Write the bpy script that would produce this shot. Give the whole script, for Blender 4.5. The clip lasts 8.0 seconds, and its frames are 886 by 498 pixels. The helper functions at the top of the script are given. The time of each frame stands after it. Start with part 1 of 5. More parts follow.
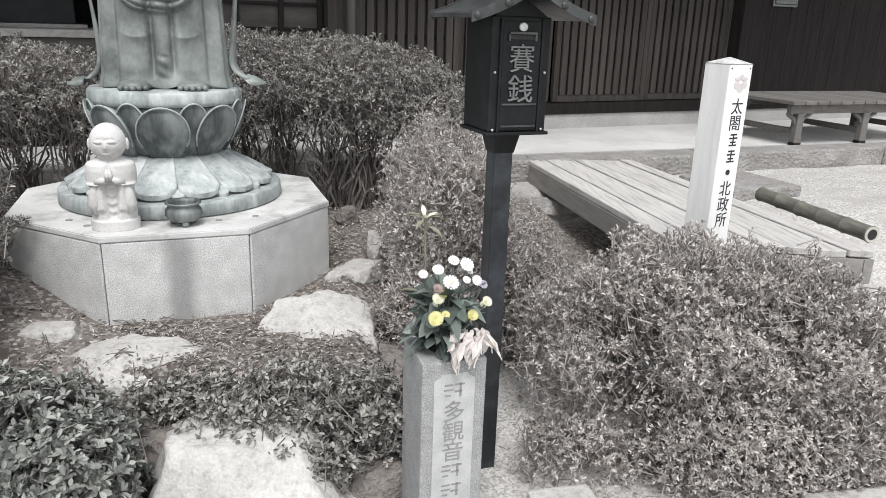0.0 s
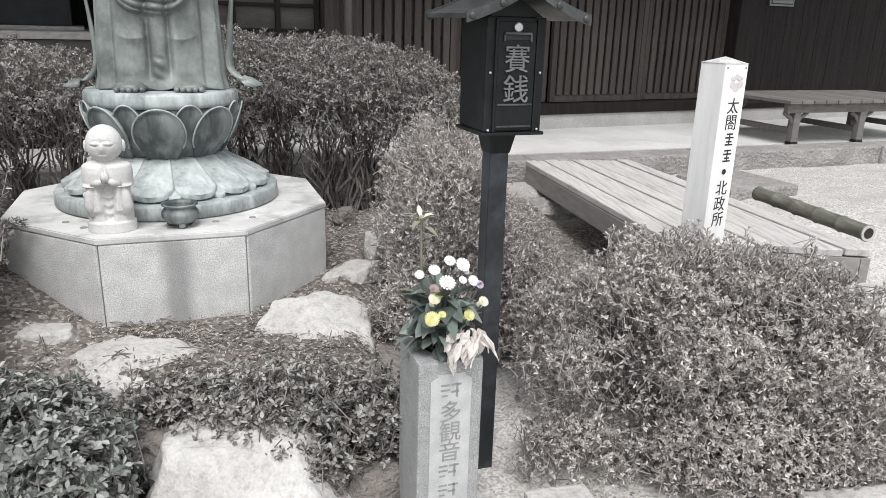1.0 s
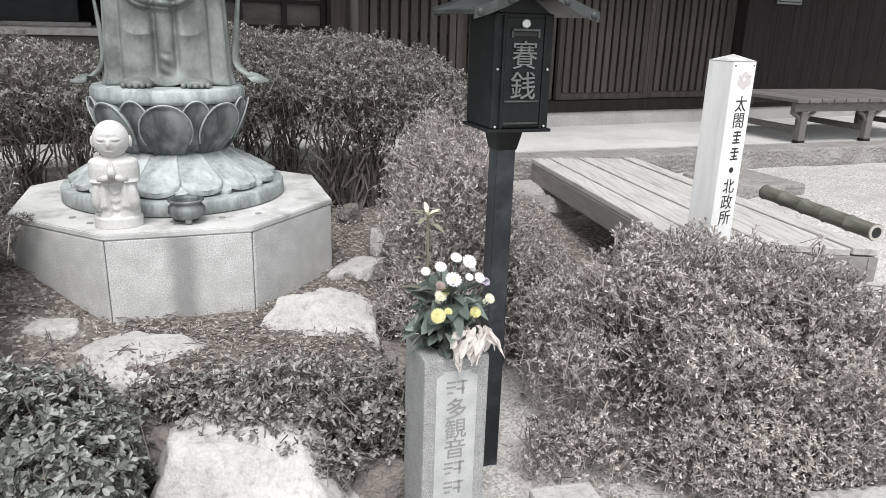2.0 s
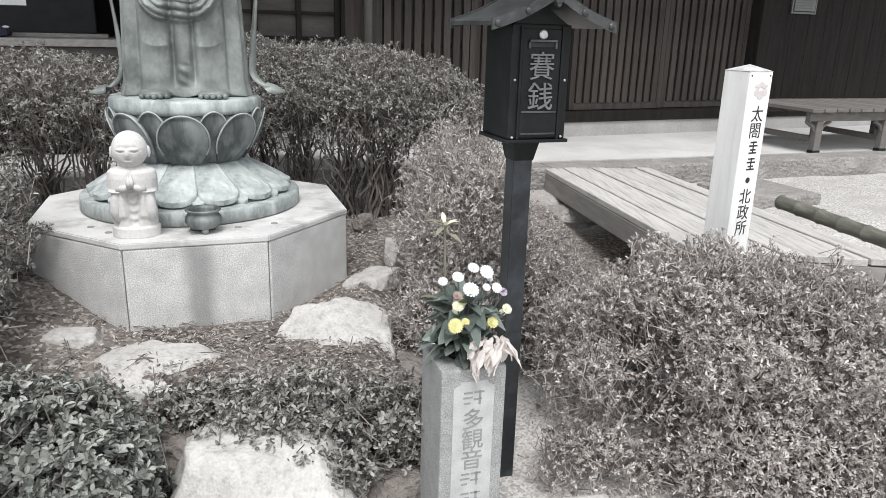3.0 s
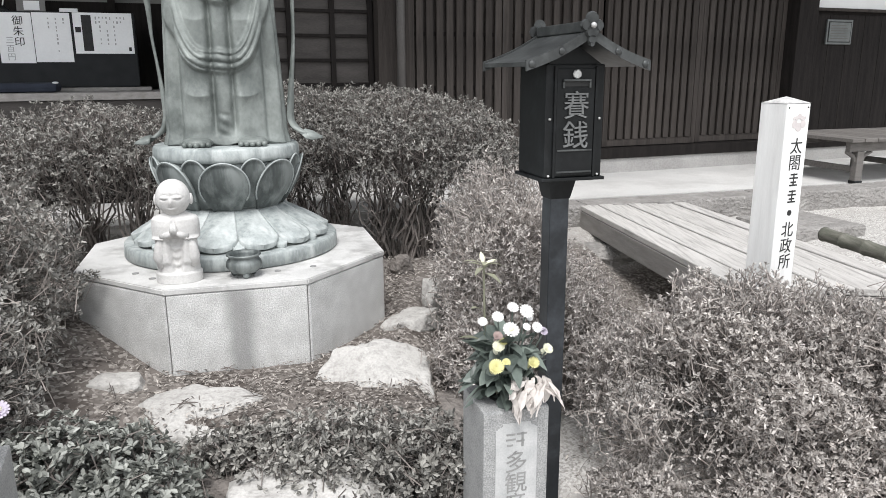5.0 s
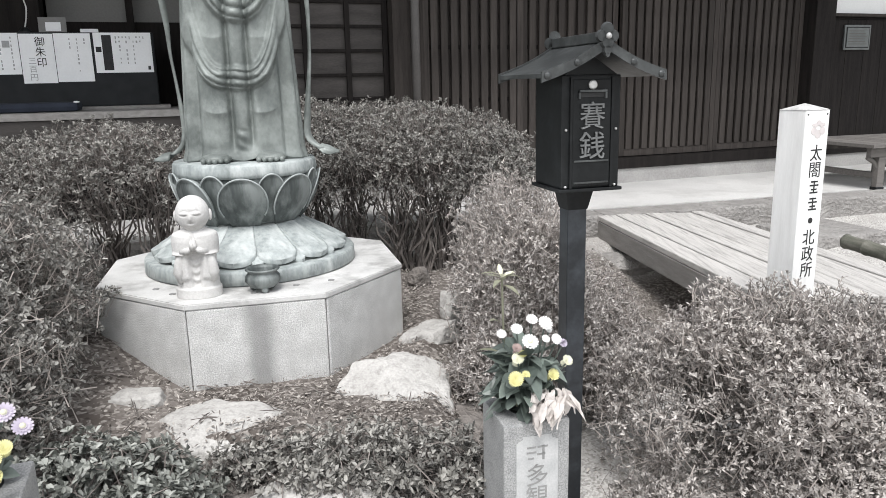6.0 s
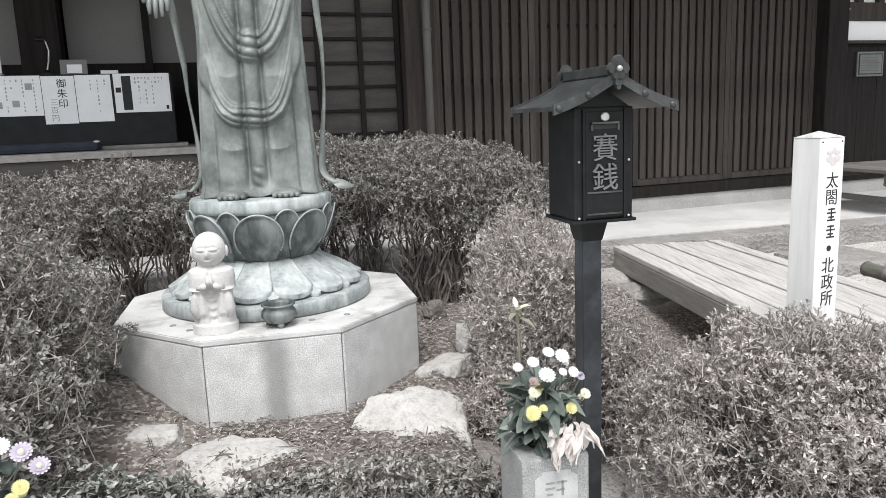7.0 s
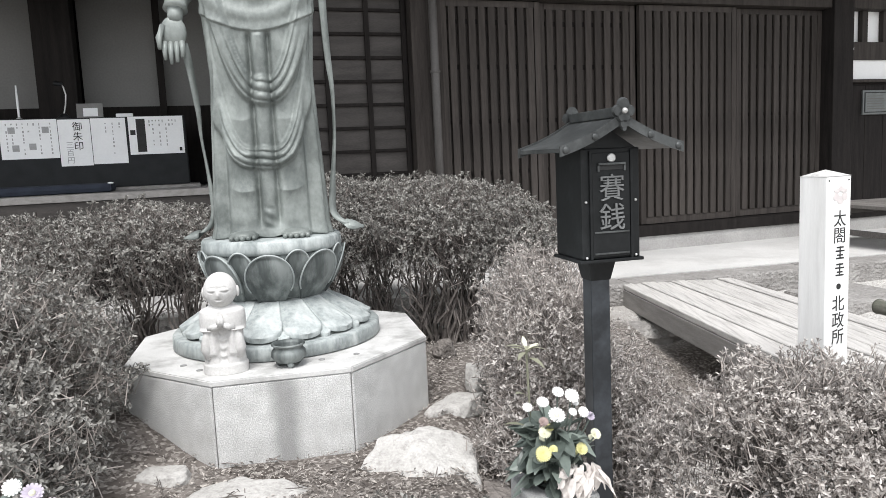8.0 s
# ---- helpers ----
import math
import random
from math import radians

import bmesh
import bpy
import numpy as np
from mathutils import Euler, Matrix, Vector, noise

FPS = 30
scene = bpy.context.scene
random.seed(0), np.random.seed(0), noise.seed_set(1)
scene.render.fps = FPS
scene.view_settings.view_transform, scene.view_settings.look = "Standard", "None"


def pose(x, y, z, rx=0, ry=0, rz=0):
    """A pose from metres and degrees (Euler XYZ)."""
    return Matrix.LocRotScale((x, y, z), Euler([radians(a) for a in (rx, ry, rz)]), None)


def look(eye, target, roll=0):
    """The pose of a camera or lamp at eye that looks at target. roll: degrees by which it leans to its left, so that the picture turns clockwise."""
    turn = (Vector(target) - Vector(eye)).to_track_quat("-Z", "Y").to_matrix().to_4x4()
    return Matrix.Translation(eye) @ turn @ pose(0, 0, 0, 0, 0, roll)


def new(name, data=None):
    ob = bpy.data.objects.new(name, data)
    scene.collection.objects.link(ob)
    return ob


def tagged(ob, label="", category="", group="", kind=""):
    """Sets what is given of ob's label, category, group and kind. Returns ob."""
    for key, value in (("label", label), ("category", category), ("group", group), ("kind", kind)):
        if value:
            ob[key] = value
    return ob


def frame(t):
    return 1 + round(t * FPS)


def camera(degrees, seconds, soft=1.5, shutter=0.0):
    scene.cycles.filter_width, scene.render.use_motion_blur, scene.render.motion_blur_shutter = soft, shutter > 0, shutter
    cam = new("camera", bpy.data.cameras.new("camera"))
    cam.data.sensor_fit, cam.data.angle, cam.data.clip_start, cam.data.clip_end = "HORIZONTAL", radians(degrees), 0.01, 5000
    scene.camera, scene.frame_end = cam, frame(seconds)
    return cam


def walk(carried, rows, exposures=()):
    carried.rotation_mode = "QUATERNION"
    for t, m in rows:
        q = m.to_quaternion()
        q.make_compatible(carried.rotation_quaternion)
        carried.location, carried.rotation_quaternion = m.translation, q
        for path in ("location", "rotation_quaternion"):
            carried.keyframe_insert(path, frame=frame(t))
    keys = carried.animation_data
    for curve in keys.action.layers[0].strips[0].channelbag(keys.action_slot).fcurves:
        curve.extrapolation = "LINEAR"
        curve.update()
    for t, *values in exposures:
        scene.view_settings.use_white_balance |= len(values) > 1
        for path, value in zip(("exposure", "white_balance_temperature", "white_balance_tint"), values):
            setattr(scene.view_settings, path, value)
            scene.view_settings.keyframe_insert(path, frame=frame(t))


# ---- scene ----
cam = camera(62.6, 8.0, soft=0.85)
PATH = [
    (0, (0.062, 0.051, 1.403), (0.273, 1.95, 0.809), 1.8),
    (0.5, (0.065, 0.052, 1.403), (0.28, 1.95, 0.812), 1.7),
    (1, (0.068, 0.049, 1.403), (0.283, 1.947, 0.811), 1.6),
    (2.5, (0.057, 0.053, 1.398), (0.246, 1.952, 0.798), 1.8),
    (3, (0.048, 0.052, 1.401), (0.22, 1.96, 0.827), 1.6),
    (3.5, (0.044, 0.046, 1.404), (0.2, 1.967, 0.87), 1.3),
    (4, (0.039, 0.047, 1.404), (0.174, 1.977, 0.895), 1.0),
    (4.5, (0.039, 0.051, 1.403), (0.144, 1.988, 0.917), 0.4),
    (6, (0.037, 0.052, 1.405), (0.068, 2.003, 0.967), -1.3),
    (6.5, (0.037, 0.054, 1.406), (0.047, 2.013, 1.004), -1.6),
    (7, (0.04, 0.053, 1.409), (0.031, 2.022, 1.058), -2.3),
    (7.5, (0.039, 0.04, 1.415), (0.014, 2.015, 1.099), -2.7),
    (8, (0.041, 0.036, 1.416), (0.011, 2.02, 1.17), -2.6),
]
walk(cam, [(t, look(eye, target, roll)) for t, eye, target, roll in PATH],
     [(0, 1.0), (3.0, 1.04), (4.5, 1.1), (6.0, 1.13), (7.0, 1.15), (8.0, 1.25)])

# ---- world, sun, exposure ----
world = bpy.data.worlds.new("overcast_sky")
scene.world = world
world.use_nodes = True
wn, wl = world.node_tree.nodes, world.node_tree.links
sky = wn.new("ShaderNodeTexSky")
sky.sky_type, sky.sun_disc = "NISHITA", False
sky.sun_elevation, sky.sun_rotation = radians(62), radians(200)
soft_sky = wn.new("ShaderNodeHueSaturation")
soft_sky.inputs["Saturation"].default_value = 0.18
wl.new(sky.outputs["Color"], soft_sky.inputs["Color"])
wl.new(soft_sky.outputs["Color"], wn["Background"].inputs["Color"])
wn["Background"].inputs["Strength"].default_value = 0.13
sun_data = bpy.data.lights.new("sun", "SUN")
sun_data.energy, sun_data.angle, sun_data.color = 1.5, radians(25), (1.0, 0.99, 0.98)
sun = new("sun", sun_data)
sun.matrix_world = look((-0.3, -2.4, 10), (0, 3, 0))


# ---- materials ----
def socket(node, name):
    return node.inputs[name]


def surface(name, a, b, scale=6.0, rough=0.8, bump=0.3, fine=90.0, metal=0.0, stretch=(1, 1, 1), c=None, c_amount=0.5,
            c_scale=1.7, island=0.0, jitter=0.0, depth=0.004, spec=0.4, translucent=0.0, fine_mix=0.35):
    """A two-scale procedural surface: broad mottling from a to b, fine grain, and stains of c."""
    m = bpy.data.materials.new(name)
    m.use_nodes = True
    n, l = m.node_tree.nodes, m.node_tree.links
    p = n["Principled BSDF"]
    tc = n.new("ShaderNodeTexCoord")
    mp = n.new("ShaderNodeMapping")
    socket(mp, "Scale").default_value = stretch
    l.new(tc.outputs["Object"], mp.inputs["Vector"])
    broad = n.new("ShaderNodeTexNoise")
    socket(broad, "Scale").default_value, socket(broad, "Detail").default_value = scale, 6.0
    grain = n.new("ShaderNodeTexNoise")
    socket(grain, "Scale").default_value, socket(grain, "Detail").default_value = fine, 4.0
    for t in (broad, grain):
        l.new(mp.outputs["Vector"], t.inputs["Vector"])
    ramp = n.new("ShaderNodeMapRange")
    socket(ramp, "From Min").default_value, socket(ramp, "From Max").default_value = 0.32, 0.68
    l.new(broad.outputs["Fac"], ramp.inputs["Value"])
    grain_ramp = n.new("ShaderNodeMapRange")
    socket(grain_ramp, "From Min").default_value, socket(grain_ramp, "From Max").default_value = 0.35, 0.65
    l.new(grain.outputs["Fac"], grain_ramp.inputs["Value"])
    blend = n.new("ShaderNodeMix")
    socket(blend, "Factor").default_value = fine_mix
    l.new(ramp.outputs["Result"], blend.inputs["A"])
    l.new(grain_ramp.outputs["Result"], blend.inputs["B"])
    fac = blend.outputs["Result"]
    if island or jitter:
        src = n.new("ShaderNodeNewGeometry").outputs["Random Per Island"] if island else n.new("ShaderNodeObjectInfo").outputs["Random"]
        mi = n.new("ShaderNodeMix")
        socket(mi, "Factor").default_value = island or jitter
        l.new(fac, mi.inputs["A"])
        l.new(src, mi.inputs["B"])
        fac = mi.outputs["Result"]
    col = n.new("ShaderNodeMix")
    col.data_type = "RGBA"
    l.new(fac, col.inputs["Factor"])
    col.inputs[6].default_value, col.inputs[7].default_value = (*a, 1), (*b, 1)
    out = col.outputs[2]
    if c:
        stain = n.new("ShaderNodeTexNoise")
        socket(stain, "Scale").default_value, socket(stain, "Detail").default_value = c_scale, 8.0
        socket(stain, "Roughness").default_value = 0.65
        l.new(mp.outputs["Vector"], stain.inputs["Vector"])
        sr = n.new("ShaderNodeMapRange")
        socket(sr, "From Min").default_value, socket(sr, "From Max").default_value = 0.48, 0.66
        socket(sr, "To Max").default_value = c_amount
        l.new(stain.outputs["Fac"], sr.inputs["Value"])
        over = n.new("ShaderNodeMix")
        over.data_type = "RGBA"
        l.new(sr.outputs["Result"], over.inputs["Factor"])
        l.new(out, over.inputs[6])
        over.inputs[7].default_value = (*c, 1)
        out = over.outputs[2]
    l.new(out, p.inputs["Base Color"])
    socket(p, "Roughness").default_value, socket(p, "Metallic").default_value = rough, metal
    socket(p, "Specular IOR Level").default_value = spec
    if bump:
        bn = n.new("ShaderNodeBump")
        socket(bn, "Strength").default_value, socket(bn, "Distance").default_value = bump, depth
        l.new(fac if not (island or jitter) else blend.outputs["Result"], bn.inputs["Height"])
        l.new(bn.outputs["Normal"], p.inputs["Normal"])
    if translucent:
        tr = n.new("ShaderNodeBsdfTranslucent")
        l.new(out, tr.inputs["Color"])
        ms = n.new("ShaderNodeMixShader")
        socket(ms, "Fac").default_value = translucent
        l.new(p.outputs["BSDF"], ms.inputs[1])
        l.new(tr.outputs["BSDF"], ms.inputs[2])
        l.new(ms.outputs["Shader"], n["Material Output"].inputs["Surface"])
    return m


GRANITE = surface("pale_granite", (0.35, 0.35, 0.342), (0.75, 0.745, 0.73), 14, 0.85, 0.35, 215, depth=0.003, c=(0.36, 0.355, 0.345), c_amount=0.4, c_scale=6, fine_mix=0.72)
GRANITE_TOP = surface("weathered_granite_top", (0.46, 0.455, 0.445), (0.62, 0.615, 0.60), 7, 0.8, 0.3, 150, depth=0.003, c=(0.26, 0.255, 0.245), c_amount=0.75, c_scale=6)
POLISHED = surface("grey_granite", (0.17, 0.174, 0.174), (0.40, 0.40, 0.396), 30, 0.6, 0.15, 260, depth=0.002, fine_mix=0.75)
PANEL_STONE = surface("rubbed_granite", (0.34, 0.345, 0.345), (0.50, 0.50, 0.496), 20, 0.75, 0.2, 200, depth=0.002)
# Groove shade of the carved letters, put into a darker grey; coins reuse it.
CARVED = surface("shaded_carving", (0.19, 0.19, 0.185), (0.29, 0.29, 0.285), 30, 0.9, 0.2, 150)
BRONZE = surface("green_bronze_patina", (0.082, 0.093, 0.088), (0.228, 0.248, 0.235), 5, 0.5, 0.4, 60, metal=0.15, c=(0.37, 0.398, 0.378), c_amount=0.40, c_scale=9, stretch=(1, 1, 0.75), depth=0.003, fine_mix=0.22)
BRONZE_DARK = surface("dark_bronze_patina", (0.045, 0.052, 0.052), (0.14, 0.157, 0.152), 6, 0.5, 0.35, 50, metal=0.2, c=(0.40, 0.43, 0.42), c_amount=0.5, c_scale=9, stretch=(1, 1, 0.25), depth=0.003)
BRONZE_PALE = surface("pale_bronze_patina", (0.17, 0.192, 0.19), (0.43, 0.462, 0.455), 9, 0.6, 0.35, 60, metal=0.1, c=(0.58, 0.605, 0.595), c_amount=0.7, c_scale=11, stretch=(1, 1, 0.5), depth=0.003)
WHITE_STONE = surface("white_stone", (0.47, 0.46, 0.447), (0.64, 0.63, 0.615), 8, 0.9, 0.4, 120, depth=0.003, c=(0.40, 0.39, 0.375), c_amount=0.35, c_scale=12)
ROCK = surface("pale_garden_rock", (0.36, 0.347, 0.329), (0.565, 0.55, 0.527), 5, 0.95, 0.55, 110, depth=0.006, c=(0.15, 0.139, 0.128), c_amount=0.42, c_scale=38, fine_mix=0.35)
ROCK_BROWN = surface("brown_garden_rock", (0.13, 0.115, 0.105), (0.27, 0.245, 0.225), 7, 0.95, 1.0, 45, depth=0.02, c=(0.08, 0.072, 0.066), c_amount=0.6, c_scale=9)
KERB = surface("rough_kerb_stone", (0.20, 0.19, 0.18), (0.34, 0.325, 0.31), 5, 0.95, 1.0, 40, depth=0.02, c=(0.42, 0.41, 0.39), c_amount=0.4, c_scale=9)
CONCRETE = surface("pale_concrete", (0.46, 0.452, 0.44), (0.61, 0.60, 0.583), 1.6, 0.9, 0.25, 70, depth=0.003, c=(0.36, 0.35, 0.337), c_amount=0.45, c_scale=2.5)
FOUND = surface("foundation_stone", (0.30, 0.29, 0.28), (0.46, 0.45, 0.435), 3, 0.9, 0.5, 60, depth=0.006)
DARKWOOD = surface("dark_stained_wood", (0.021, 0.0178, 0.016), (0.054, 0.046, 0.0415), 4, 0.75, 0.4, 40, stretch=(8, 8, 0.6), depth=0.003, c=(0.07, 0.061, 0.055), c_amount=0.45, c_scale=3, spec=0.2)
SLATWOOD = surface("dark_slat_wood", (0.027, 0.0228, 0.0206), (0.080, 0.069, 0.0625), 5, 0.7, 0.35, 60, stretch=(10, 10, 0.9), jitter=0.5, c=(0.018, 0.0155, 0.014), c_amount=0.65, c_scale=1.6, depth=0.002, spec=0.2)
PANELWOOD = surface("faded_brown_panel_wood", (0.032, 0.028, 0.0255), (0.078, 0.069, 0.064), 3, 0.6, 0.3, 40, stretch=(1.0, 1, 5), depth=0.002, c=(0.03, 0.026, 0.024), c_amount=0.5, c_scale=2.5, spec=0.35)
BLACKWOOD = surface("black_wood", (0.009, 0.0078, 0.0075), (0.024, 0.0205, 0.019), 4, 0.8, 0.3, 40, stretch=(6, 6, 0.5), spec=0.15)
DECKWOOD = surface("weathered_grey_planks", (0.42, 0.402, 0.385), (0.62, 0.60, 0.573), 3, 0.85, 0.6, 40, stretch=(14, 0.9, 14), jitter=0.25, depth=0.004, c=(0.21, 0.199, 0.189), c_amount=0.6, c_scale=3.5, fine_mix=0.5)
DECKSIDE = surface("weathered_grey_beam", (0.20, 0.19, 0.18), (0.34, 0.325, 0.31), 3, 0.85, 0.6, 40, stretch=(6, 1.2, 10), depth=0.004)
BENCHWOOD = surface("grey_bench_wood", (0.09, 0.083, 0.077), (0.20, 0.186, 0.174), 4, 0.8, 0.5, 50, stretch=(2, 12, 12), jitter=0.4, depth=0.003)
BAMBOO = surface("dull_green_bamboo", (0.085, 0.088, 0.07), (0.17, 0.168, 0.14), 5, 0.55, 0.2, 50, stretch=(8, 1, 8), c=(0.26, 0.245, 0.215), c_amount=0.4, c_scale=5)
BAMBOO_CUT = surface("cut_bamboo", (0.40, 0.38, 0.34), (0.52, 0.5, 0.45), 8, 0.8, 0.2, 50)
BLACKMETAL = surface("black_painted_steel", (0.005, 0.0056, 0.006), (0.013, 0.0143, 0.015), 6, 0.5, 0.15, 60, c=(0.04, 0.044, 0.047), c_amount=0.4, c_scale=7, depth=0.001, spec=0.22)
# The blue-grey c patches are scuffs plus a sky reflection put into the colour.
POSTMETAL = surface("scuffed_post_steel_painted_sheen", (0.006, 0.0075, 0.009), (0.018, 0.021, 0.025), 5, 0.4, 0.12, 60, c=(0.095, 0.106, 0.122), c_amount=0.5, c_scale=3.5, depth=0.001, spec=0.4)
ROOFMETAL = surface("dark_copper_roof", (0.028, 0.030, 0.030), (0.07, 0.074, 0.074), 8, 0.38, 0.2, 60, metal=0.35, c=(0.17, 0.18, 0.178), c_amount=0.4, c_scale=9, depth=0.001)
SILVER = surface("worn_silver_metal", (0.40, 0.40, 0.39), (0.6, 0.6, 0.59), 30, 0.4, 0.1, 100, metal=0.7)
LETTER = surface("grey_cast_letters", (0.11, 0.113, 0.113), (0.20, 0.204, 0.204), 40, 0.5, 0.2, 120, metal=0.3)
WHITEPAINT = surface("white_painted_wood", (0.74, 0.735, 0.72), (0.84, 0.835, 0.82), 5, 0.7, 0.2, 60, stretch=(8, 8, 0.8), depth=0.001, c=(0.60, 0.59, 0.575), c_amount=0.35, c_scale=3)
WEATHERED_PAINT = surface("weathered_white_paint", (0.36, 0.355, 0.345), (0.62, 0.615, 0.60), 16, 0.8, 0.4, 60, depth=0.002, c=(0.26, 0.255, 0.245), c_amount=0.6, c_scale=20)
# Writing ink; also painted on as the shade inside small openings.
INK = surface("black_ink_and_opening_shade", (0.012, 0.012, 0.012), (0.03, 0.03, 0.03), 20, 0.7, 0)
GREYINK = surface("grey_ink", (0.28, 0.28, 0.28), (0.40, 0.40, 0.40), 20, 0.7, 0)
CREST = surface("faded_crest_paint", (0.52, 0.48, 0.475), (0.62, 0.575, 0.565), 30, 0.7, 0)
STEM = surface("brown_twig_bark", (0.05, 0.043, 0.039), (0.29, 0.258, 0.237), 20, 0.9, 0.4, 120, island=0.6)
PALE_TWIG = surface("pale_azalea_bark", (0.10, 0.087, 0.079), (0.42, 0.378, 0.347), 20, 0.9, 0.4, 120, island=0.6)
LEAF_GREY = surface("dusty_azalea_leaf", (0.030, 0.028, 0.025), (0.46, 0.445, 0.41), 4, 0.42, 0.0, 60, island=0.72, translucent=0.12, spec=0.45)
LEAF_BROWN = surface("bronzed_azalea_leaf", (0.09, 0.081, 0.073), (0.76, 0.712, 0.673), 4, 0.5, 0.0, 60, island=0.60, translucent=0.12, spec=0.35)
LEAF_GREEN = surface("dull_green_azalea_leaf", (0.024, 0.028, 0.023), (0.45, 0.46, 0.42), 4, 0.42, 0.0, 60, island=0.72, translucent=0.12, spec=0.45)
BOUQUET_LEAF = surface("deep_green_leaf", (0.022, 0.030, 0.026), (0.22, 0.26, 0.23), 20, 0.36, 0.1, 80, island=0.75, translucent=0.15)
LILY_LEAF = surface("yellowed_leaf", (0.14, 0.145, 0.10), (0.33, 0.33, 0.25), 12, 0.6, 0.1, 80, island=0.5, translucent=0.2)
PETAL_WHITE = surface("white_petal", (0.74, 0.735, 0.72), (0.86, 0.855, 0.84), 40, 0.7, 0, translucent=0.2)
PETAL_YELLOW = surface("yellow_petal", (0.62, 0.59, 0.27), (0.76, 0.73, 0.40), 40, 0.7, 0, translucent=0.2)
PETAL_PALE = surface("pale_yellow_petal", (0.66, 0.655, 0.5), (0.78, 0.775, 0.62), 40, 0.7, 0, translucent=0.2)
PETAL_MAUVE = surface("mauve_petal", (0.44, 0.39, 0.48), (0.62, 0.57, 0.65), 40, 0.7, 0, translucent=0.2)
PETAL_PINK = surface("dry_pink_petal", (0.25, 0.18, 0.165), (0.36, 0.28, 0.26), 40, 0.8, 0)
PETAL_WILT = surface("wilted_cream_petal", (0.46, 0.42, 0.395), (0.70, 0.655, 0.62), 12, 0.8, 0.2, 60, translucent=0.15)
PAPER = surface("white_paper", (0.78, 0.785, 0.79), (0.86, 0.865, 0.87), 6, 0.8, 0.1, 60)
CLOTH = surface("black_cloth", (0.012, 0.013, 0.014), (0.022, 0.024, 0.026), 10, 0.85, 0.2, 200)
NAVY = surface("navy_cotton", (0.018, 0.022, 0.034), (0.035, 0.042, 0.06), 10, 0.9, 0.3, 200)
PLASTER = surface("white_plaster", (0.76, 0.76, 0.75), (0.84, 0.84, 0.83), 3, 0.9, 0.15, 60)
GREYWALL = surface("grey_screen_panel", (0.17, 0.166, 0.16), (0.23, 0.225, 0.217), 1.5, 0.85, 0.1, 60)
PIPE = surface("grey_brown_downpipe", (0.075, 0.070, 0.067), (0.11, 0.103, 0.098), 4, 0.55, 0.1, 60)
PLAQUE = surface("dull_metal_plaque", (0.10, 0.108, 0.105), (0.16, 0.17, 0.166), 10, 0.45, 0.2, 90, metal=0.4)


# ---- building helpers ----
def thing(name, m, label, category, group="", kind=""):
    ob = new(name)
    ob.matrix_world = m
    return tagged(ob, label, category, group, kind)


def part(name, bm, material, parent=None, label="", smooth=False):
    me = bpy.data.meshes.new(name)
    bmesh.ops.recalc_face_normals(bm, faces=bm.faces)
    bm.to_mesh(me)
    bm.free()
    me.materials.append(material)
    if smooth:
        me.polygons.foreach_set("use_smooth", [True] * len(me.polygons))
    ob = new(name, me)
    ob.parent = parent
    return tagged(ob, label)


def whole(name, bm, material, m, label, category, group="", kind="", smooth=False):
    """A thing made of one mesh."""
    ob = part(name, bm, material, None, "", smooth)
    ob.matrix_world = m
    return tagged(ob, label, category, group, kind)


def shared(name, me, m, parent):
    """Another object on the same mesh."""
    ob = new(name, me)
    ob.parent = parent
    ob.matrix_local = m
    return ob


def box(bm, x0, x1, y0, y1, z0, z1, bevel=0.0, m=None):
    g = bmesh.ops.create_cube(bm, size=1.0)
    bmesh.ops.scale(bm, vec=(x1 - x0, y1 - y0, z1 - z0), verts=g["verts"])
    bmesh.ops.translate(bm, vec=((x0 + x1) / 2, (y0 + y1) / 2, (z0 + z1) / 2), verts=g["verts"])
    vs = g["verts"]
    if bevel:
        es = list({e for v in vs for e in v.link_edges})
        r = bmesh.ops.bevel(bm, geom=es, offset=bevel, segments=2, affect="EDGES", profile=0.6)
        vs = list({v for f in r["faces"] for v in f.verts})
    if m is not None:
        bmesh.ops.transform(bm, matrix=m, verts=vs)
    return bm


def slab(x0, x1, y0, y1, z0, z1, bevel=0.0, m=None):
    return box(bmesh.new(), x0, x1, y0, y1, z0, z1, bevel, m)


def lathe(bm, profile, steps=48, wob=0.0):
    """Turn a profile of (r, z) about z."""
    rings = []
    for r, z in profile:
        rings.append([bm.verts.new(((r + wob * math.sin(5 * a + z * 40)) * math.cos(a), (r + wob * math.sin(5 * a + z * 40)) * math.sin(a), z))
                      for a in (2 * math.pi * k / steps for k in range(steps))])
    for p, q in zip(rings, rings[1:]):
        for k in range(steps):
            bm.faces.new((p[k], p[(k + 1) % steps], q[(k + 1) % steps], q[k]))
    bm.faces.new(rings[0])
    bm.faces.new(rings[-1])
    return bm


def tube(bm, points, radii, sides=6):
    """A tapering tube along points."""
    pts = [Vector(p) for p in points]
    rings = []
    for i, p in enumerate(pts):
        d = (pts[min(i + 1, len(pts) - 1)] - pts[max(i - 1, 0)]).normalized()
        s = d.cross(Vector((0.31, 0.2, 0.93))).normalized()
        t = d.cross(s)
        r = radii[i] if isinstance(radii, (list, tuple)) else radii
        rings.append([bm.verts.new(p + s * (r * math.cos(a)) + t * (r * math.sin(a))) for a in (2 * math.pi * k / sides for k in range(sides))])
    for p, q in zip(rings, rings[1:]):
        for k in range(sides):
            bm.faces.new((p[k], p[(k + 1) % sides], q[(k + 1) % sides], q[k]))
    bm.faces.new(rings[0])
    bm.faces.new(rings[-1])
    return bm


